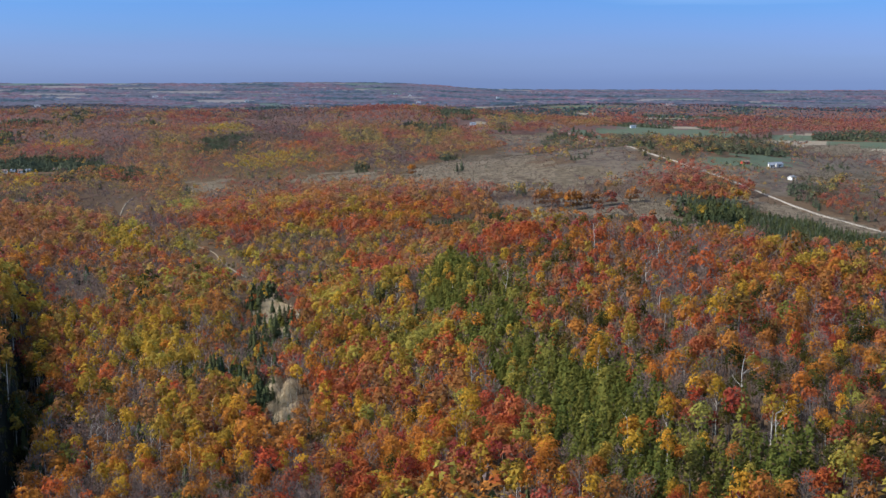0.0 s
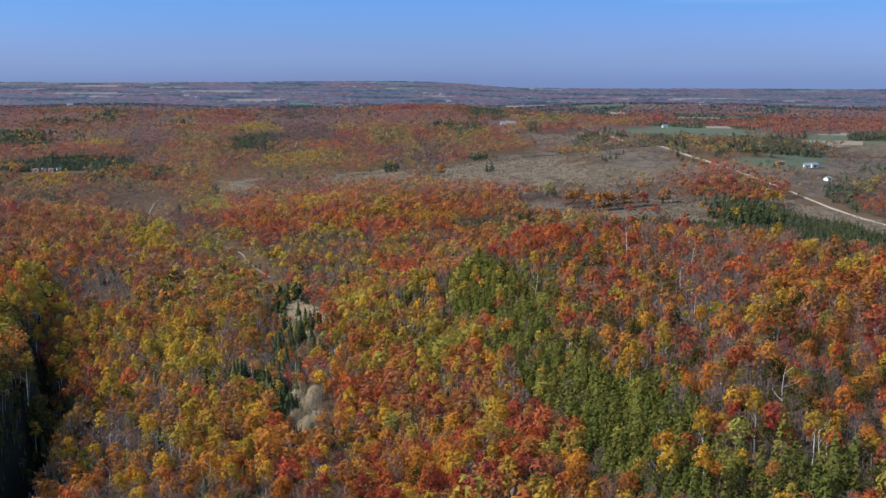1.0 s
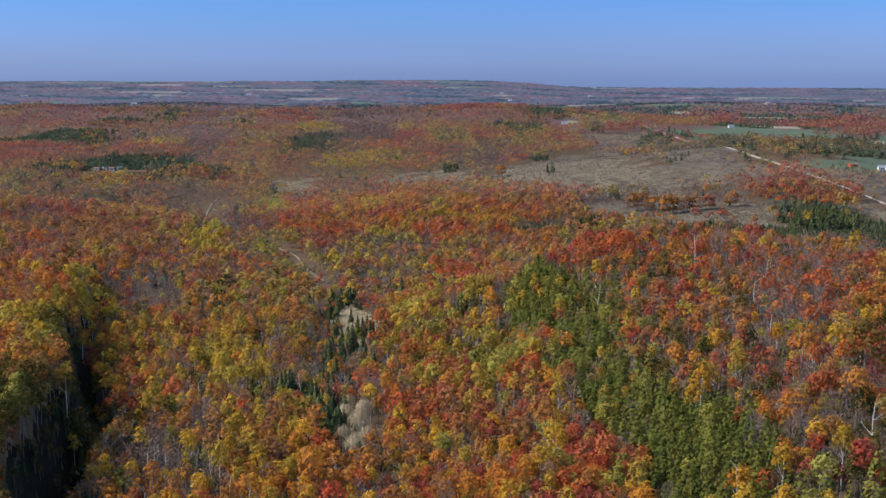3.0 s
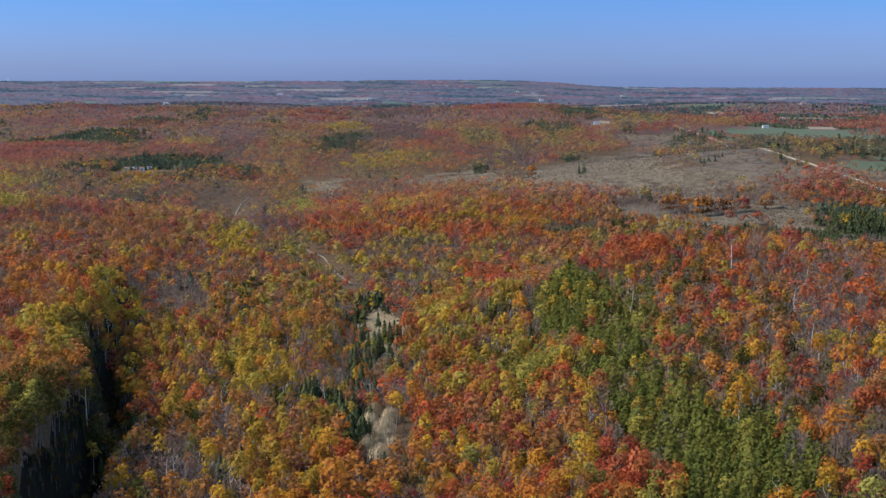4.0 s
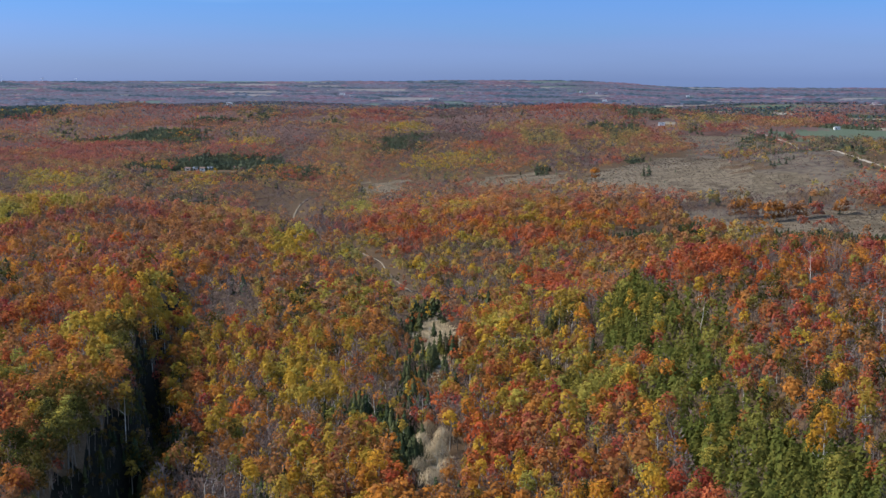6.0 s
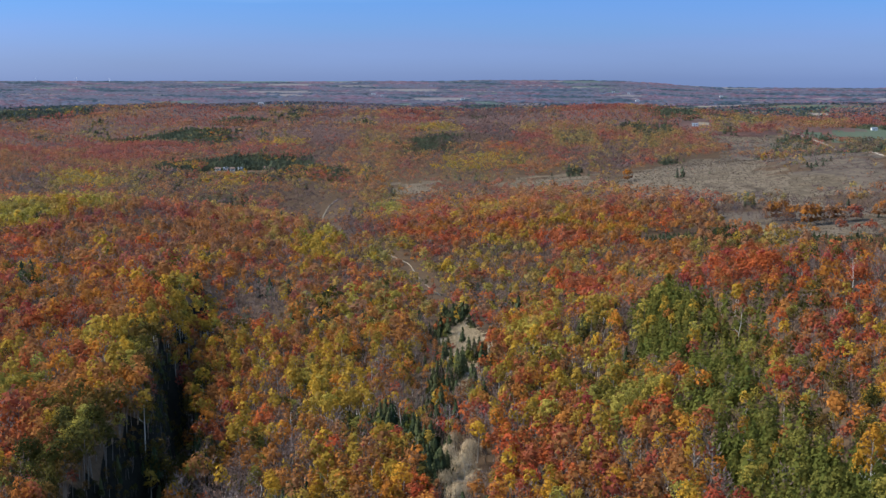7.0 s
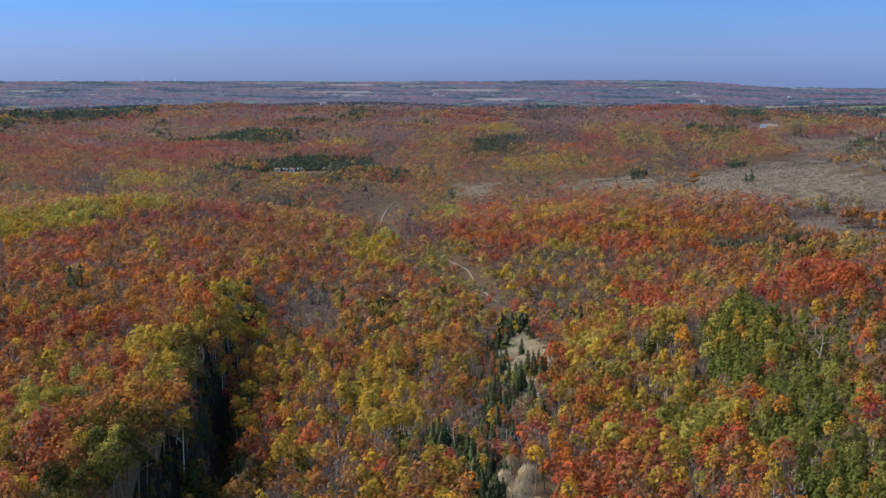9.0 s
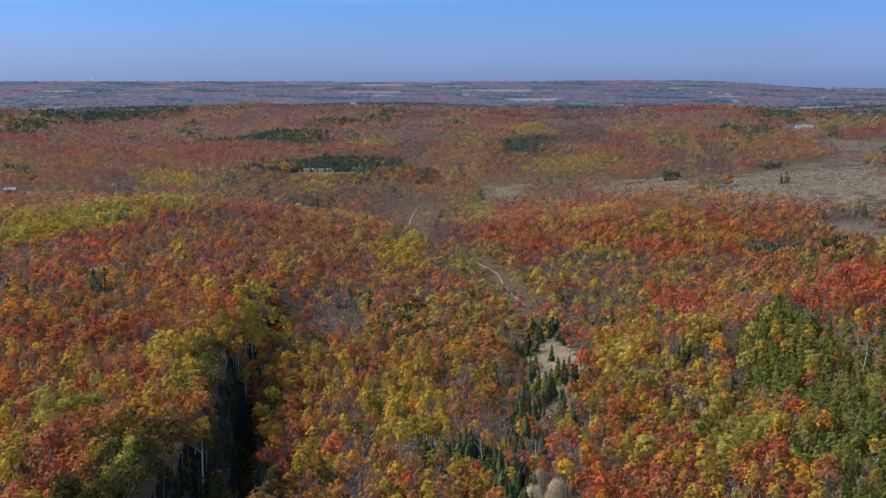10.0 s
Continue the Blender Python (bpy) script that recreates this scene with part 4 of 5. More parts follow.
        size = np.where(np.isin(kind_name, ("hill_rust", "hill_top", "hill_ochre")), size * 0.86, size)
        size = size * np.clip(1.1 - (r - 1750) / 4500, 0.4, 1)
        # nothing grows on the road, the trails or under the houses
        low = np.ones(len(x))
        for line, half in CLEAR_LINES:
            for (ax, ay), (bx, by) in zip(line[:-1], line[1:]):
                dx, dy = bx - ax, by - ay
                t = np.clip(((x - ax) * dx + (y - ay) * dy) / (dx * dx + dy * dy), 0, 1)
                away = np.hypot(x - ax - t * dx, y - ay - t * dy)
                keep &= away > half
                if line is not ROAD:
                    low = np.minimum(low, np.clip(away / 6, 0.45, 1))
                    # low growth between the trail and the open valley
                    for back, cap_size in ((8, 0.1), (18, 0.2), (29, 0.34), (41, 0.5), (54, 0.66), (67, 0.82)):
                        size = np.where(np.hypot(x - ax - t * dx, y + back - ay - t * dy) < 5, np.minimum(size, cap_size), size)
        size = size * low
        size = np.where(in_yard(x, y), np.minimum(size, (1446 - y) * 0.005), size)
        # sunlit strip along the cut
        beside = (x < -10) & (x > -24) & (y > 425) & (y < 600)
        size = np.where(beside, np.minimum(size, 0.6), size)
        for hx, hy, hr in CLEAR_SPOTS + [(f[0] * s, f[1] * s, 24) for f in FAR_HOUSES for s in (1.0, 0.988, 0.976)]:
            keep &= np.hypot(x - hx, y - hy) > hr
        pure = np.isin(kind_name, ("golden", "aspen", "rust_row", "crimson", "lime", "spruce", "cedar", "red_middle")).astype(float)
        # the woods under the path are passed over high up
        level = np.where((y < 178) | ((y < 250) & (x < 48)), 3, band)
        cols.append(np.stack([x, y, kind, size, level, pure], 1)[keep])
    # the same woods go on behind and beside the start of the path
    gx, gy = np.meshgrid(np.arange(-150, 170, 4.4), np.arange(-70, 240, 4.4))
    x, y = gx.ravel() + g.uniform(-1.8, 1.8, gx.size), gy.ravel() + g.uniform(-1.8, 1.8, gx.size)
    r = np.hypot(x - 8, y - 45)
    k = (r < 20) | (np.abs(np.degrees(np.arctan2(x - 8, y - 45))) >= 29.5 + 900 / np.maximum(r, 1))
    x, y = x[k], y[k]
    w = np.array(MIX["valley_mixed"][0])
    kd = np.searchsorted(np.cumsum(w / w.sum()), g.uniform(0, 0.999, len(x))).clip(0, 7)
    cols.append(np.stack([x, y, kd, np.exp(g.normal(0, 0.17, len(x))), np.full(len(x), 3), np.zeros(len(x))], 1))
    # a few stunted trees cling to the gorge's walls
    y = g.uniform(262, 470, 620)
    x = brink(y) + g.uniform(-2.5, 10, 620)
    kd = np.where(g.uniform(0, 1, 620) < 0.25, 6, np.where(g.uniform(0, 1, 620) < 0.9, 4, 7))
    cols.append(np.stack([x, y, kd, g.uniform(0.2, 0.45, 620), np.digitize(np.hypot(x - 8, y - 45), [b_[1] for b_ in BANDS]).clip(1), np.ones(620)], 1))
    for x0, y0, kd, s0 in LONE:
        for q in range(6 if kd < 2 and s0 > 1.1 else 1):
            cols.append(np.array([[x0 + g.uniform(-4, 4) * (q > 0), y0 + g.uniform(-3, 3) * (q > 0), kd, s0 * (1.1 - 0.08 * q), 2, 1.0]]))
            for under in range(3 if kd < 2 else 0):
                cols.append(np.array([[x0 + g.uniform(-5, 5), y0 + g.uniform(-4, 0), kd, g.uniform(0.4, 0.65), 1, 1.0]]))
    # the cedar swamp stands closer than the hardwoods
    for kind, poly in ZONES:
        if kind not in ("cedar", "spruce", "young_spruce") or poly[:, 1].mean() > 1950:
            continue
        lo, hi = poly.min(0), poly.max(0)
        step = 3.0 if kind == "cedar" else 3.4 if kind == "young_spruce" else 4.6
        gx, gy = np.meshgrid(np.arange(lo[0], hi[0], step), np.arange(lo[1], hi[1], step))
        x = gx.ravel() + g.uniform(-1.4, 1.4, gx.size)
        y = gy.ravel() + g.uniform(-1.4, 1.4, gx.size)
        cut = [n for n, z in enumerate(ZONES) if z[0] in ("slash", "willow")]
        k = inside(x, y, poly) & (g.uniform(0, 1, len(x)) < 0.8) & ~in_yard(x, y) & ~np.isin(zone_of(x, y), cut)
        x, y = x[k], y[k]
        r = np.hypot(x - 8, y - 45)
        cols.append(np.stack([x, y, np.full(len(x), 5 if kind == "cedar" else 6), g.uniform(0.7, 1.05, len(x)) * (0.5 if kind == "young_spruce" else 1), np.digitize(r, [b[1] for b in BANDS]), np.ones(len(x))], 1))
    return np.concatenate(cols)


ROAD = ((420, 1802), (422, 1661), (428, 1530), (350, 1150), (346, 1060), (361, 1002), (378, 930), (385, 866), (388, 811), (398, 760), (407, 722), (420, 640))
TRAIL = ((-24, 662), (-33, 689), (-40, 715), (-45, 738), (-48, 755), (-54, 768), (-66, 790), (-78, 815))
FAR_TRAIL = ((-106, 862), (-118, 910), (-142, 1033), (-156, 1085), (-161, 1140), (-162, 1180), (-158, 1204))
CLEAR_LINES = ((ROAD, 9.0), (TRAIL, 2.2), (FAR_TRAIL, 2.8))
FAR_HOUSES = ((-438, 3980, 4, 22, 3.6), (-243, 3206, -6, 14, 5), (-110, 3021, 10, 14, 5), (-665, 3209, 5, 15, 5), (-400, 3900, 0, 10, 3),
              (293, 1780, -8, 9, 3.6), (566, 1815, 6, 9, 3.6), (1132, 3290, 12, 16, 5), (1110, 3300, 4, 10, 4), (423, 3640, 3, 15, 5), (-1260, 2500, 10, 16, 5),
              (-122, 3698, 6, 16, 5), (1078, 3123, 8, 14, 5), (1116, 3186, -4, 12, 4), (396, 4150, 5, 12, 5), (743, 3976, 5, 13, 5), (441, 4057, -6, 11, 5), (-907, 3327, 3, 14, 5))
CLEAR_SPOTS = [(-322, 1392, 22), (-318, 1418, 26), (-330, 1450, 26), (-300, 1452, 20), (450, 1000, 22), (-538, 1085, 26), (437, 940, 10)]


# ---- ground ----
def build_ground():
    """One sheet out to the horizon: rings round the valley's foot, finest where it is seen."""
    rad = np.concatenate([[0.5], np.arange(40, 1304, 8), np.arange(1310, 4890, 30), [4890]])
    th = np.radians(np.concatenate([np.arange(-38, 38.01, 0.5), np.arange(42, 322, 5)]))
    T, R = np.meshgrid(th, rad)
    X, Y = R * np.sin(T), R * np.cos(T)
    Z = ground_z(X, Y) + 0.5 * (wave(X, Y, 23, 31) - 0.5)
    nt_, nr = len(th), len(rad)
    V = np.stack([X.ravel(), Y.ravel(), Z.ravel()], 1)
    i, j = np.meshgrid(np.arange(nt_), np.arange(nr - 1))
    i, j = i.ravel(), j.ravel()
    k = (i + 1) % nt_
    F = np.stack([j * nt_ + k, j * nt_ + i, (j + 1) * nt_ + i, (j + 1) * nt_ + k], 1)
    C = V[F].mean(1)
    zi = zone_of(C[:, 0], C[:, 1])
    names = ("", "meadow", "green_field", "stubble")
    fm = np.zeros(len(F), int)
    for k, name in enumerate(names):
        if k:
            fm[np.isin(zi, [n for n, z in enumerate(ZONES) if z[0] == name ])] = k
    fm[np.isin(zi, [n for n, z in enumerate(ZONES) if z[0] in ("scrub", "shrub_band")])] = 8
    lots = far_fields(C[:, 0], C[:, 1])
    r = np.hypot(C[:, 0], C[:, 1])
    wild = ((zi < 0) | np.isin(zi, [n for n, z in enumerate(ZONES) if z[0] == "crimson_far"])) & (r > 1250)
    fm[np.isin(zi, [n for n, z in enumerate(ZONES) if z[0] == "slash"])] = 4
    fm[wild & (lots == 1)] = 3
    fm[wild & (lots == 2)] = 2
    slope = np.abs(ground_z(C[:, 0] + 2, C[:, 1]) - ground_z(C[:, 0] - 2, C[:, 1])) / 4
    # steep faces and the gorge take the rock with shade in its colour
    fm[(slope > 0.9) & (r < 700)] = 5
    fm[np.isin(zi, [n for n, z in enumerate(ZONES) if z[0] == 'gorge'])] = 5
    fm[(fm == 0) & (r > 1700)] = 6
    fm[(fm == 6) & (lots == 3) & wild] = 7
    # past 3450 m the ground takes the haze-tinted field and wood colours
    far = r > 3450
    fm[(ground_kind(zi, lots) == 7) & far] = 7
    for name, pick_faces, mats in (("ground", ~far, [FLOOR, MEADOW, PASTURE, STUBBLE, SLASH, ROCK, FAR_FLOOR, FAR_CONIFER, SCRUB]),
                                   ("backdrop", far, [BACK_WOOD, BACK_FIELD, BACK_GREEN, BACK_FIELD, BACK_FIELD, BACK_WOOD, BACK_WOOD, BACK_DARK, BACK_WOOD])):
        f = F[pick_faces]
        used, idx = np.unique(f, return_inverse=True)
        ob = mesh_object(name, V[used], idx.reshape(f.shape).ravel(), np.full(len(f), 4), mats, face_mat=fm[pick_faces])
        ob.data.polygons.foreach_set("use_smooth", np.ones(len(f), bool))
        tagged(ob, "leaf-strewn valley ground with dry meadows and far fields" if name == "ground" else "hazy farm country and low ridges at the horizon", "ground" if name == "ground" else "distance", kind="structure")


def ground_kind(zi, lots):
    """Fields and dark woods of the plan, past the near woods."""
    out = np.zeros(len(zi), int)
    for n, z in enumerate(ZONES):
        out[zi == n] = {"stubble": 3, "green_field": 2, "meadow": 1, "dark_wood": 7}.get(z[0], 0)
    return out


def distant_woods():
    """Clumps of woodland that roughen the distant farm country."""
    g = np.random.RandomState(17)
    n = 34000
    rr, aa = np.sqrt(g.uniform(3470 ** 2, 4880 ** 2, n)), np.radians(g.uniform(-36, 36, n))
    x, y = rr * np.sin(aa), rr * np.cos(aa)
    lots = far_fields(x, y)
    lots = np.where(ground_kind(zone_of(x, y), lots) == 7, 3, np.where(np.isin(ground_kind(zone_of(x, y), lots), (1, 2, 3)), 1, lots))
    k = (lots == 0) | (lots == 3)
    for f in FAR_HOUSES:
        k &= np.abs(np.arctan2(x, y) - math.atan2(f[0], f[1])) + np.abs(rr - math.hypot(f[0], f[1])) / 9000 > 0.009
    x, y, rr, lots = x[k], y[k], rr[k], lots[k]
    V, L, T, base = [], [], [], 0
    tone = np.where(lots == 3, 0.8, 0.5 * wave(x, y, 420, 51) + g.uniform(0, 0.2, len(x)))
    which = g.randint(6, size=len(x))
    for v in range(6):
        pv, pl, ps = cap(random.Random(400 + v), 4, 5.5, 9.0, 0.2).arrays()
        m = which == v
        sc = g.uniform(0.6, 1.2, m.sum())
        z = ground_z(x[m], y[m])
        P = pv[None] * np.stack([sc * 1.8, sc, sc * np.clip(1.4 - (rr[m] - 3450) / 2200, 0.6, 1)], 1)[:, None, :] + np.stack([x[m], y[m], z - 0.5], 1)[:, None, :]
        V.append(P.reshape(-1, 3))
        L.append((pl[None] + (np.arange(m.sum()) * len(pv))[:, None]).ravel() + base)
        T.append(np.repeat(tone[m], len(pv)))
        base += m.sum() * len(pv)
    L = np.concatenate(L)
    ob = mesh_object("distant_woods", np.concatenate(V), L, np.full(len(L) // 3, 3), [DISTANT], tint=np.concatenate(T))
    tagged(ob, "hazy plum and blue-grey woods near the horizon", "woods", kind="stuff")


build_ground()
distant_woods()


# ---- the woods ----
PROTO = {}
for ki, kind in enumerate(KINDS):
    for lod in range(5):
        for v in range(VARIANTS):
            g = random.Random(1000 * ki + 50 * lod + v)
            PROTO[kind, lod, v] = crown(kind, lod, g)

TREES = stems()
LABELS = {
    "red_maple": "red maple in full autumn colour on the wooded slope",
    "orange_maple": "orange and rust coloured maple in the autumn woods",
    "golden_birch": "golden yellow birch with a pale slender trunk",
    "lime_ash": "ash still yellow green among turning trees",
    "green_oak": "broad dark green oak on the valley edge",
    "cedar": "dense green white cedar with a pointed crown",
    "spruce": "dark green spruce with drooping boughs",
    "bare_tree": "leafless grey tree with fine upright twigs",
}
NAMES = {"red_maple": "red_maple_tree", "orange_maple": "orange_maple_tree", "golden_birch": "birch_tree", "lime_ash": "ash_tree", "green_oak": "oak_tree",
         "cedar": "cedar_tree", "spruce": "spruce_tree", "bare_tree": "bare_tree"}
SINGLE = 270


def shared_mesh(name, shape, mat):
    v, l, s = shape.arrays()
    ob = mesh_object(name, v, l, s, [mat])
    me = ob.data
    bpy.data.objects.remove(ob)
    return me


def plant_trees():
    g = np.random.RandomState(8)
    order = np.hypot(TREES[:, 0] - 10, TREES[:, 1] - 60)
    for ki, kind in enumerate(KINDS):
        mine = np.where(TREES[:, 2] == ki)[0]
        mine = mine[np.argsort(order[mine])]
        near = mine[(TREES[mine, 4] <= 1) & ((TREES[mine, 1] > 262) | ((TREES[mine, 0] > 55) & (TREES[mine, 1] > 190)))][:SINGLE]
        rest = np.setdiff1d(mine, near)
        crowns = [shared_mesh("crown", PROTO[kind, 0, v], LEAVES[kind]) for v in range(VARIANTS)]
        trunks = []
        for v in range(VARIANTS):
            gg = random.Random(77 + 10 * ki + v)
            con = kind in ("cedar", "spruce")
            limbs = 0 if con else (7 if kind == "bare_tree" else 4)
            sh = trunk_shape(gg, 7.5 if kind == "cedar" else 9.6, 0.17 if kind == "golden_birch" else 0.2, limbs, 5, 0.8)
            trunks.append(shared_mesh("trunk", sh, PALE_BARK if kind in ("golden_birch",) else BARK))
        zs = ground_z(TREES[near, 0], TREES[near, 1])
        for n, z in zip(near, zs):
            x, y, _, s = TREES[n, :4]
            v = g.randint(VARIANTS)
            root = new(NAMES[kind])
            root.empty_display_size = 0.5
            root.matrix_basis = Matrix.LocRotScale((x, y, z - 0.1), Euler((0, 0, g.uniform(0, 6.28))), Vector((s * g.uniform(0.9, 1.15), s * g.uniform(0.9, 1.15), s * g.uniform(0.88, 1.15))))
            c, t = new("crown", crowns[v]), new("trunk", trunks[v])
            c.parent = t.parent = root
            tagged(root, LABELS[kind], "tree", "trees of the woods")
        # the rest of this kind, as one wood
        V, L, S, T, base = [], [], [], [], 0
        M = []
        zs = ground_z(TREES[rest, 0], TREES[rest, 1])
        var = g.randint(VARIANTS, size=len(rest))
        for lod in range(5):
            for v in range(VARIANTS):
                m = np.where((TREES[rest, 4].clip(1, 4) == lod) & (var == v))[0]
                if lod == 0 or len(m) == 0:
                    continue
                shapes = [(PROTO[kind, lod, v], 0)]
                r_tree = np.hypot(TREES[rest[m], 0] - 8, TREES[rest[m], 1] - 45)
                # farther trees take crown colours with more haze painted in, the last DISTANT
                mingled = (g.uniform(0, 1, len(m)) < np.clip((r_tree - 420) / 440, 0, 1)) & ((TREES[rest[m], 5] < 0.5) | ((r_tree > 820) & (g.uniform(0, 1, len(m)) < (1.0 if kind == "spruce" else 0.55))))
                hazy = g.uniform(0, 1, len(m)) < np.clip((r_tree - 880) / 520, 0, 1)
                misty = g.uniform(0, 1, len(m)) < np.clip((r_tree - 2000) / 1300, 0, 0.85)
                if lod == 1 and kind not in ("cedar", "spruce"):
                    shapes.append((trunk_shape(random.Random(5 + v), 9.2, 0.17, 1, 3, 0.78), 1))
                loose = (0.65, 0.6, 0.4, 0.3, 0.3)[lod]
                tree_tint = (1 - loose) * wave(TREES[rest[m], 0], TREES[rest[m], 1], 34 if lod < 3 else 90, 41) + g.uniform(0, loose, len(m))
                rot, sc = g.uniform(0, 6.28, len(m)), TREES[rest[m], 3]
                tall = np.where(TREES[rest[m], 4] > 4, 0.55, 1.0) * sc * g.uniform(0.85, 1.15, len(m))
                for sh, mi in shapes:
                    pv, pl, ps = sh.arrays()
                    c, s_ = np.cos(rot)[:, None] * sc[:, None], np.sin(rot)[:, None] * sc[:, None]
                    vx = pv[None, :, 0] * c - pv[None, :, 1] * s_ + TREES[rest[m], 0][:, None]
                    vy = pv[None, :, 0] * s_ + pv[None, :, 1] * c + TREES[rest[m], 1][:, None]
                    vz = pv[None, :, 2] * tall[:, None] + zs[m][:, None] - 0.1
                    V.append(np.stack([vx, vy, vz], -1).reshape(-1, 3))
                    L.append((pl[None, :] + (np.arange(len(m)) * len(pv))[:, None]).ravel() + base)
                    S.append(np.tile(ps, len(m)))
                    T.append(np.repeat(tree_tint, len(pv)))
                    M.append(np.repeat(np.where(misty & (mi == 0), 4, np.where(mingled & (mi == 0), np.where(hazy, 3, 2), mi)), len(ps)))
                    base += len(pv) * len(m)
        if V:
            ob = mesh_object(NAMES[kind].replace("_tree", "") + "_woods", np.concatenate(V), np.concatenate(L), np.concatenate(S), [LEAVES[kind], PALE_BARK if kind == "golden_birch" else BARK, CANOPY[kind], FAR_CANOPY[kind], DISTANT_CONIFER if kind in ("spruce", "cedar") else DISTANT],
                             tint=np.concatenate(T), face_mat=np.concatenate(M))
            tagged(ob, "far stretch of woods: " + LABELS[kind].split(" on ")[0].split(" in ")[0], "woods", kind="stuff")


plant_trees()


# ---- roads and trails ----
def smooth_line(pts, step):
    """The polyline, rounded and set out at even steps."""
    p = np.array(pts, float)
    for _ in range(3):
        q = np.empty((2 * len(p) - 2, 2))
        q[0::2], q[1::2] = p[:-1] * 0.75 + p[1:] * 0.25, p[:-1] * 0.25 + p[1:] * 0.75
        p = np.concatenate([p[:1], q, p[-1:]])
    d = np.concatenate([[0], np.cumsum(np.hypot(*np.diff(p, axis=0).T))])
    t = np.arange(0, d[-1], step)
    return np.stack([np.interp(t, d, p[:, 0]), np.interp(t, d, p[:, 1])], 1)


def strip(name, pts, width, lift, mat, label, step=5.0):
    p = smooth_line(pts, step)
    g = np.random.RandomState(len(p))
    t = np.gradient(p, axis=0)
    n = np.stack([-t[:, 1], t[:, 0]], 1) / np.hypot(t[:, 0], t[:, 1])[:, None]
    rows = []
    for off in (-1.15, -1.0, -0.35, 0.35, 1.0, 1.15):
        q = p + n * (width / 2 * off + (g.uniform(-0.25, 0.25, len(p)) if abs(off) > 0.9 else 0))[..., None] if abs(off) > 0.9 else p + n * width / 2 * off
        crown_h = lift * (1.0 if abs(off) < 0.5 else 0.7) if abs(off) < 1.1 else -0.5
        rows.append(np.column_stack([q, ground_z(q[:, 0], q[:, 1]) + crown_h]))
    V = np.stack(rows, 1).reshape(-1, 3)
    k = len(rows)
    F = [(i * k + j + 1, i * k + j, (i + 1) * k + j, (i + 1) * k + j + 1) for i in range(len(p) - 1) for j in range(k - 1)]
    F = np.array(F)
    ob = mesh_object(name, V, F.ravel(), np.full(len(F), 4), [mat])
    tagged(ob, label, "road", kind="structure")


strip("road", ROAD, 3.0, 0.35, GRAVEL, "pale gravel country road across the meadows")
strip("trail_1", TRAIL, 0.65, 0.5, TRODDEN, "sandy foot trail through the valley woods", 3.0)
strip("trail_2", FAR_TRAIL, 1.2, 0.6, TRODDEN, "sandy trail through leafless brush", 3.0)


# ---- buildings ----
def part(name, bm, mat, parent, label=""):
    me = bpy.data.meshes.new(name)
    bm.to_mesh(me)
    bm.free()
    me.materials.append(mat)
    ob = new(name, me)
    ob.parent = parent
    if label:
        tagged(ob, label)
    return ob


def box(bm, cx, cy, cz, sx, sy, sz):
    m = Matrix.LocRotScale((cx, cy, cz), None, Vector((sx, sy, sz)))
    bmesh.ops.create_cube(bm, size=1, matrix=m)


def box_part(name, c, s, mat, parent, label="", bevel=0.0):
    bm = bmesh.new()
    box(bm, *c, *s)
    if bevel:
        bmesh.ops.bevel(bm, geom=bm.edges[:], offset=bevel, segments=1, affect="EDGES")
    return part(name, bm, mat, parent, label)


def house(name, x, y, turn, w, d, h, pitch, wall, roof, label, category, windows=3, chimney=True):
    """A gabled building: walls with gables, two roof slabs, door, windows, chimney."""
    root = new(name)
    root.matrix_basis = pose(x, y, float(ground_z(x, y)) - 0.1, 0, 0, turn)
    bm = bmesh.new()
    rise = d / 2 * pitch
    prof = [(-d / 2, 0), (d / 2, 0), (d / 2, h), (0, h + rise), (-d / 2, h)]
    a = [bm.verts.new((-w / 2, p, q)) for p, q in prof]
    b = [bm.verts.new((w / 2, p, q)) for p, q in prof]
    bm.faces.new(a[::-1])
    bm.faces.new(b)
    for i in range(5):
        j = (i + 1) % 5
        bm.faces.new((a[i], a[j], b[j], b[i]))
    bmesh.ops.recalc_face_normals(bm, faces=bm.faces[:])
    part("wall", bm, wall, root)
    over, thick = 0.5, 0.22
    for side in (-1, 1):
        bm = bmesh.new()
        e, k = (side * (d / 2 + over), h - over * pitch + 0.04), (0, h + rise + 0.04)
        pts = [(e[0], e[1]), (k[0], k[1]), (k[0], k[1] + thick), (e[0], e[1] + thick)]
        va = [bm.verts.new((-w / 2 - over, p, q)) for p, q in pts]
        vb = [bm.verts.new((w / 2 + over, p, q)) for p, q in pts]
        bm.faces.new(va)
        bm.faces.new(vb[::-1])
        for i in range(4):
            j = (i + 1) % 4
            bm.faces.new((va[i], vb[i], vb[j], va[j]))
        bmesh.ops.recalc_face_normals(bm, faces=bm.faces[:])
        part("roof", bm, roof, root)
    dw, dh = (min(3.2, w * 0.25), min(3.2, h * 0.8)) if category == "barn" else (1.0, 2.1)
    box_part("door", (-w * 0.12, -d / 2 - 0.03, dh / 2), (dw, 0.1, dh), ROOF_BROWN, root)
    for i in range(windows):
        cx = -w / 2 + w * (i + 0.7) / (windows + 0.4)
        if abs(cx + w * 0.12) < dw / 2 + 0.6:
            cx += dw / 2 + 0.8
        f = box_part("window", (cx, -d / 2 - 0.02, h * 0.58), (1.15, 0.12, 1.3), WALL_WHITE, root)
        box_part("pane", (cx, -d / 2 - 0.09, h * 0.58), (0.95, 0.04, 1.1), GLASS_DARK, f)
    if chimney:
        box_part("chimney", (w * 0.25, d * 0.12, h + rise * 0.95), (0.8, 0.8, 1.8), ROOF_BROWN, root, bevel=0.05)
    tagged(root, label, category, "farm buildings")
    return root


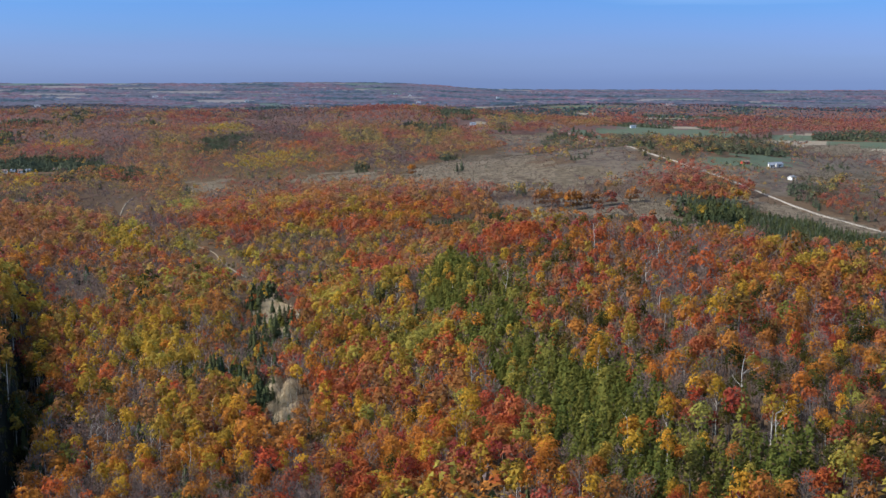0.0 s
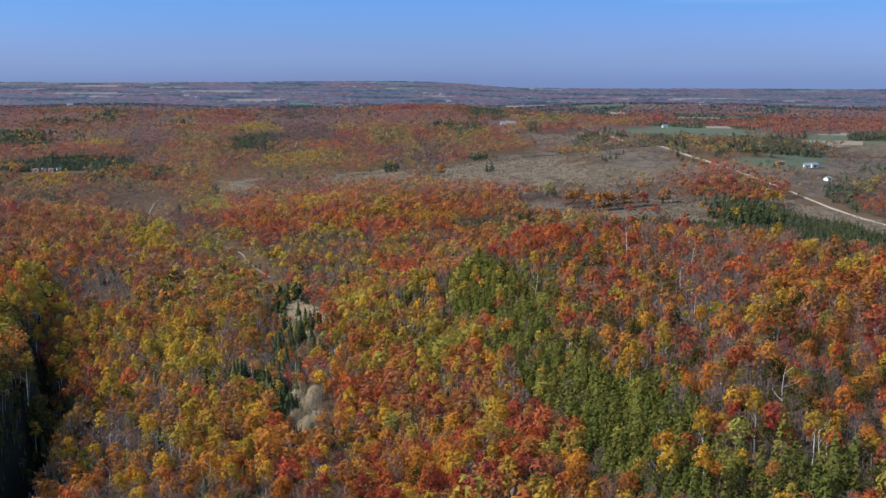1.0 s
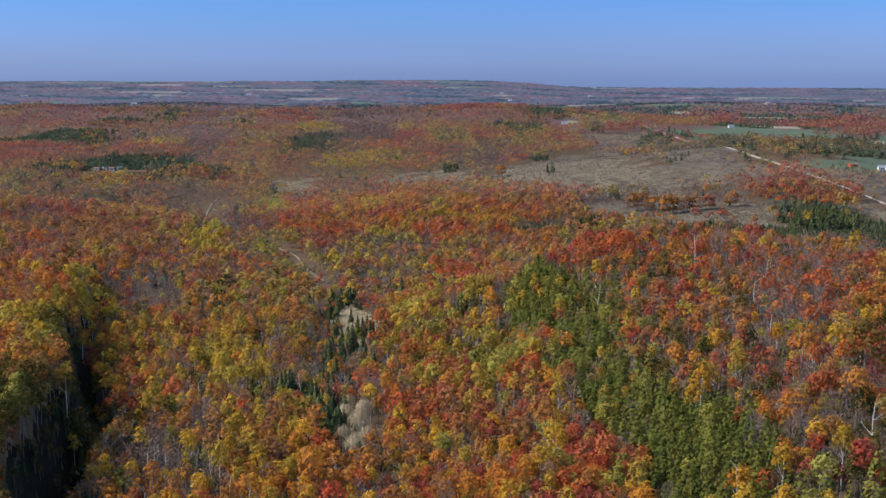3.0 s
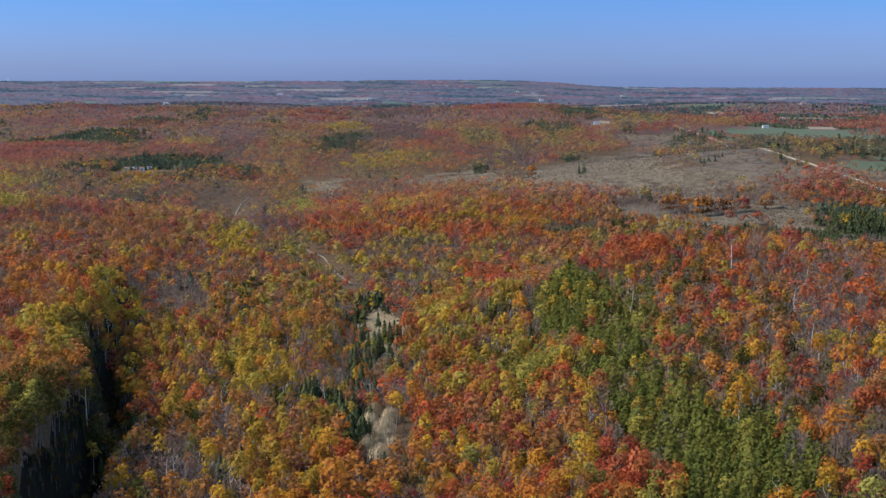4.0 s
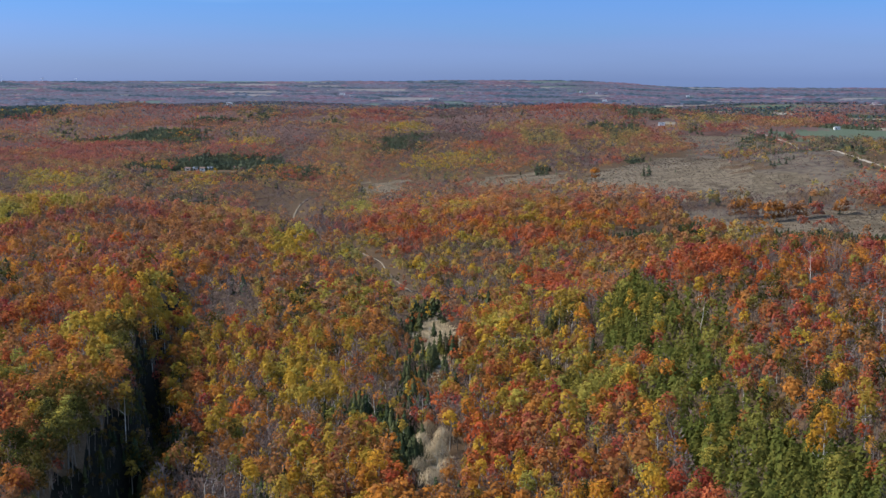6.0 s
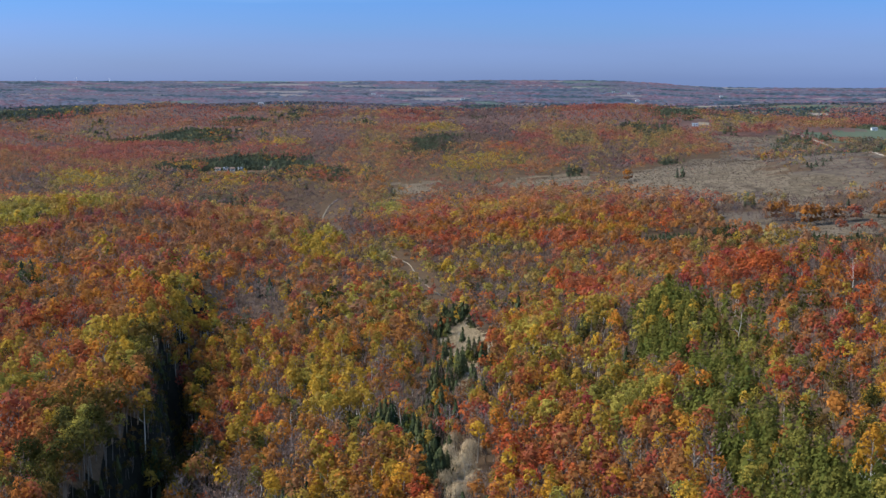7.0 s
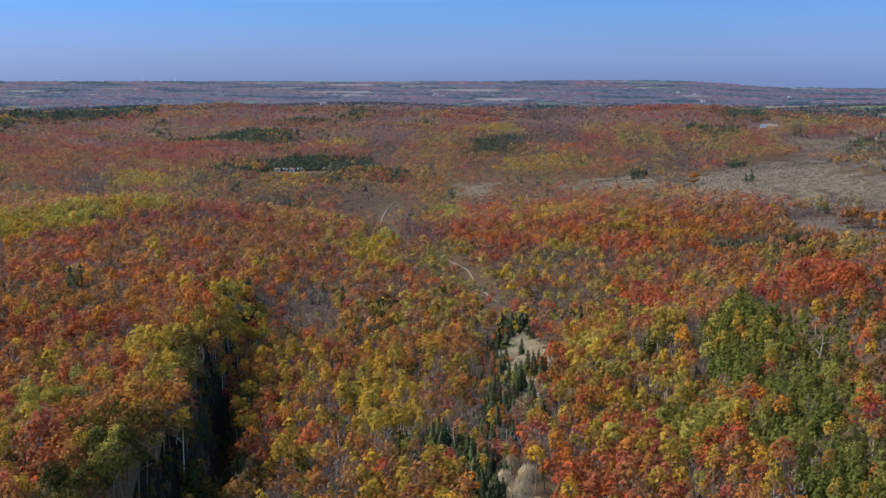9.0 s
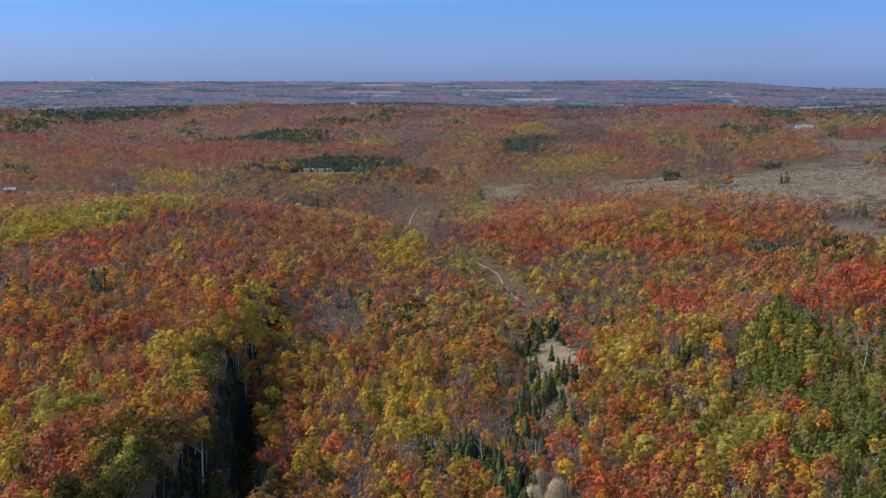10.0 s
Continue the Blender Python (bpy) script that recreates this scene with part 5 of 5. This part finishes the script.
# farmstead on the meadow side of the road
house("barn", 452, 1000, 18, 7.5, 5, 2.6, 0.7, WALL_WHITE, ROOF_GREY, "white boarded barn with a grey metal roof", "barn", 2, False)
house("farmhouse", 443, 994, -8, 5.5, 5, 2.6, 0.7, WALL_WHITE, ROOF_GREY, "white farmhouse beside the barn and maples", "house", 3)
house("shed", 421, 1003, 5, 7, 4.5, 2.3, 0.5, WALL_RED, ROOF_BROWN, "low red boarded shed under autumn trees", "shed", 1, False)
house("cottage", 437, 938, 30, 5.5, 4.5, 2.4, 0.6, WALL_WHITE, ROOF_GREY, "small white cottage among shrubs", "house", 2)
house("roadside_house", 412, 700, -20, 9, 7, 3.2, 0.6, WALL_WHITE, ROOF_BROWN, "pale house half hidden by dark trees near the road", "house", 2)
# hamlet in the conifers
for i, (hx, hy, tu) in enumerate(((-342, 1446, 5), (-333, 1449, -12), (-324, 1446, 8), (-315, 1450, 20), (-284, 1452, -15))):
    house("cabin", hx, hy, tu, 6.5 - 0.4 * (i % 3), 5, 2.9, 0.55, WALL_WHITE, ROOF_GREY if i % 2 else ROOF_BROWN, "small white cabin against dark conifers", "house", 2, False)
house("hay_barn", -536, 1094, 12, 10, 6.5, 3.4, 0.6, WALL_RED, ROOF_GREY, "red barn with a pale metal roof in a clearing", "barn", 1, False)
for hx, hy, tu, w, h in FAR_HOUSES:
    s = 0.8 if hy > 3400 else 1.0
    house("far_farmhouse", hx, hy, tu, w * s, w * 0.45 * s, h * s, 0.5, WALL_WHITE, ROOF_GREY, "distant white farm building among fields", "house", 2, False)


def wind_turbine(x, y, h, turn):
    root = new("wind_turbine")
    root.matrix_basis = pose(x, y, float(ground_z(x, y)), 0, 0, turn)
    sh = Shape()
    tube(sh, (0, 0, -1), (0, 0, h), h * 0.022, h * 0.014, 6)
    v, l, s_ = sh.arrays()
    mesh_object("tower", v, l, s_, [WALL_WHITE], parent=root)
    box_part("nacelle", (0, 0, h), (h * 0.03, h * 0.09, h * 0.035), WALL_WHITE, root, bevel=h * 0.004)
    for k in range(3):
        sh = Shape()
        a = radians(20 + 120 * k)
        tube(sh, (0, -h * 0.05, h), (math.sin(a) * h * 0.55, -h * 0.05, h + math.cos(a) * h * 0.55), h * 0.016, h * 0.004, 4)
        v, l, s_ = sh.arrays()
        mesh_object("blade", v, l, s_, [WALL_WHITE], parent=root)
    tagged(root, "white wind turbine on the far skyline", "wind turbine", "turbines on the skyline")


for az, h in ((-24.2, 17), (-22.2, 18), (-20.4, 17), (-25.8, 15), (-18.9, 15)):
    wind_turbine(4800 * math.sin(radians(az)), 4800 * math.cos(radians(az)), h, 10)


# ---- dead trees, logs and cut brush ----
def snag(x, y, h, seed, label):
    """Dead standing tree: bleached trunk, broken limbs."""
    g = random.Random(seed)
    root = new("dead_tree")
    root.matrix_basis = pose(x, y, float(ground_z(x, y)) - 0.2, g.uniform(-4, 4), g.uniform(-4, 4), g.uniform(0, 360))
    sh = Shape()
    p, r = Vector((0, 0, 0)), 0.19
    for k in range(4):
        q = p + Vector((g.uniform(-.35, .35), g.uniform(-.35, .35), h / 4))
        tube(sh, p, q, r, r * 0.75, 5)
        p, r = q, r * 0.75
        if k >= 1:
            for b in range(2):
                a = g.uniform(0, 6.28)
                e = p + Vector((math.cos(a), math.sin(a), g.uniform(0.2, 1.0))) * h * g.uniform(0.12, 0.24)
                br = Shape()
                tube(br, p, e, r * 0.6, r * 0.25, 4)
                tube(br, e, e + Vector((g.uniform(-1, 1), g.uniform(-1, 1), g.uniform(0.4, 1.4))), r * 0.25, 0.03, 3)
                v, l, s_ = br.arrays()
                mesh_object("limb", v, l, s_, [PALE_BARK], parent=root)
    v, l, s_ = sh.arrays()
    mesh_object("trunk", v, l, s_, [PALE_BARK], parent=root)
    tagged(root, label, "tree", "dead trees")


def willow(x, y, h, seed):
    """Leafless willow: short pale trunk, limbs, and a fountain of hanging tan twigs."""
    g = random.Random(seed)
    root = new("willow_tree")
    root.matrix_basis = pose(x, y, float(ground_z(x, y)) - 0.2, 0, 0, g.uniform(0, 360))
    trunk, crown_sh = trunk_shape(g, h, 0.22, 6, 5, 0.85), Shape()
    for k in range(900):
        a, u = g.uniform(0, 6.28), g.uniform(0.0, 1.0)
        lobe = 1 + 0.25 * math.sin(3 * a + seed)
        rad = 3.5 * math.sqrt(u) * g.uniform(0.75, 1.1) * lobe
        top = Vector((math.cos(a) * rad, math.sin(a) * rad, h * (1.0 - 0.42 * u * u) * g.uniform(0.8, 1.03)))
        end = top + Vector((math.cos(a) * g.uniform(0, 0.9), math.sin(a) * g.uniform(0, 0.9), -g.uniform(0.5, 2.6)))
        s_ = Vector((-math.sin(a + g.uniform(-1, 1)), math.cos(a), 0)) * g.uniform(0.035, 0.06)
        crown_sh.poly(top - s_, top + s_, end)
    v, l, s_ = trunk.arrays()
    mesh_object("trunk", v, l, s_, [PALE_BARK], parent=root)
    v, l, s_ = crown_sh.arrays()
    mesh_object("crown", v, l, s_, [TANGLE], parent=root)
    tagged(root, "leafless willow with hanging tan twigs beside the clearing", "tree", "willows by the clearing")


TANGLE = leaf_material("dry_tangle", [(0.0, (0.32, 0.24, 0.145)), (0.4, (0.40, 0.31, 0.20)), (0.8, (0.28, 0.225, 0.145)), (1.0, (0.21, 0.175, 0.11))], 0.4, 0.25)
for k, (wx, wy) in enumerate(((-5, 388), (0, 378), (-6, 370), (-1, 362), (2, 354), (-6, 352), (-2, 342))):
    willow(wx, wy, 7.6 + 0.9 * (k % 4), 700 + k)

rs = np.random.RandomState(3)
snag(-93, 423, 13, 1, "bleached dead tree on the brink of the gorge")
for k in range(26):
    sx, sy = rs.uniform(-70, -5), rs.uniform(215, 480)
    snag(sx, sy, rs.uniform(9, 13), 20 + k, "bleached dead tree standing in the valley woods")
for k in range(12):
    sx, sy = rs.uniform(60, 130), rs.uniform(190, 420)
    snag(sx, sy, rs.uniform(9, 12.5), 80 + k, "bleached dead birch on the hillside")


def fallen_log(x, y, length, turn, seed):
    g = random.Random(seed)
    root = new("fallen_log")
    root.matrix_basis = pose(x, y, float(ground_z(x, y)) + 0.35, 0, g.uniform(-4, 4), turn)
    sh = Shape()
    tube(sh, (-length / 2, 0, 0), (0, g.uniform(-.3, .3), 0.1), 0.28, 0.22, 6)
    tube(sh, (0, 0, 0.1), (length / 2, g.uniform(-.5, .5), 0.2), 0.22, 0.10, 6)
    v, l, s_ = sh.arrays()
    mesh_object("trunk", v, l, s_, [PALE_BARK], parent=root)
    for k in range(4):
        t = g.uniform(0, length / 2)
        sh = Shape()
        tube(sh, (t, 0, 0.15), (t + g.uniform(0.3, 1.5), g.uniform(-1.5, 1.5), g.uniform(0.4, 1.8)), 0.07, 0.02, 3)
        v, l, s_ = sh.arrays()
        mesh_object("limb", v, l, s_, [PALE_BARK], parent=root)
    tagged(root, "pale fallen tree trunk with broken limbs in the clearing", "log", "fallen logs")


SLASH_ZONES = [p for k, p in ZONES if k == "slash"]
for zi, poly in enumerate(SLASH_ZONES):
    lo, hi = poly.min(0), poly.max(0)
    n = 0
    while n < (16, 7)[zi]:
        lx, ly = rs.uniform(lo[0], hi[0]), rs.uniform(lo[1], hi[1])
        if inside(np.array([lx]), np.array([ly]), poly)[0]:
            fallen_log(lx, ly, rs.uniform(5, 10), rs.uniform(0, 180), 300 + 40 * zi + n)
            n += 1

GRASS = leaf_material("dry_grass", [(0.0, (0.075, 0.058, 0.045)), (0.4, (0.105, 0.081, 0.065)), (0.8, (0.066, 0.051, 0.038)), (1.0, (0.088, 0.066, 0.05))], 0.3, 0.2)


def scatter(name, polys, spacing, shapes, mat, label, category, seed, lo_s=0.7, hi_s=1.3):
    """Low growth spread over open ground, as one stretch."""
    g = np.random.RandomState(seed)
    V, L, S, T, base = [], [], [], [], 0
    for poly in polys:
        a, b = poly.min(0), poly.max(0)
        gx, gy = np.meshgrid(np.arange(a[0], b[0], spacing), np.arange(a[1], b[1], spacing))
        x, y = gx.ravel() + g.uniform(-.5, .5, gx.size) * spacing, gy.ravel() + g.uniform(-.5, .5, gx.size) * spacing
        k = inside(x + 5 * (wave(x, y, 9, 71) - 0.5), y + 8 * (wave(x, y, 11, 72) - 0.5), poly)
        x, y = x[k], y[k]
        w = g.randint(len(shapes), size=len(x))
        for v, sh in enumerate(shapes):
            m = np.where(w == v)[0]
            pv, pl, ps = sh.arrays()
            sc, rot = g.uniform(lo_s, hi_s, len(m)), g.uniform(0, 6.28, len(m))
            c, s_ = (np.cos(rot) * sc)[:, None], (np.sin(rot) * sc)[:, None]
            P = np.stack([pv[None, :, 0] * c - pv[None, :, 1] * s_ + x[m][:, None], pv[None, :, 0] * s_ + pv[None, :, 1] * c + y[m][:, None],
                          pv[None, :, 2] * sc[:, None] + ground_z(x[m], y[m])[:, None]], -1)
            V.append(P.reshape(-1, 3))
            L.append((pl[None] + (np.arange(len(m)) * len(pv))[:, None]).ravel() + base)
            S.append(np.tile(ps, len(m)))
            T.append(np.repeat(g.uniform(0, 1, len(m)), len(pv)))
            base += len(m) * len(pv)
    ob = mesh_object(name, np.concatenate(V), np.concatenate(L), np.concatenate(S), [mat], tint=np.concatenate(T))
    tagged(ob, label, category, kind="stuff")


def tuft(seed, count, h, w, blade):
    g = random.Random(seed)
    return twigs(g, count, h, w, blade, h * 0.9)


def debris(seed, count):
    """Heap of cut boughs lying every way."""
    g, sh = random.Random(seed), Shape()
    for k in range(count):
        a, b = g.uniform(0, 6.28), g.uniform(0, 6.28)
        p = Vector((math.cos(b), math.sin(b), 0)) * g.uniform(0, 1.3) + Vector((0, 0, g.uniform(0.1, 0.9)))
        d = Vector((math.cos(a), math.sin(a), g.uniform(-0.15, 0.45))) * g.uniform(0.7, 2.0)
        side = Vector((-math.sin(a), math.cos(a), g.uniform(-0.4, 0.4))) * g.uniform(0.05, 0.12)
        sh.poly(p - side, p + side, p + d + side * 0.4, p + d - side * 0.4)
    return sh


scatter("brush_tangle", SLASH_ZONES, 0.95, [debris(900 + k, 12) for k in range(4)], TANGLE, "tangle of dry pale branches in the clearing", "brush", 61)
scatter("meadow_grass", [p for k, p in ZONES if k == "meadow"], 4.2, [tuft(920 + k, 6, 0.55, 1.9, 0.3) for k in range(4)], GRASS, "tufts of dry tan grass on the meadows", "grass", 62, 0.5, 1.4)
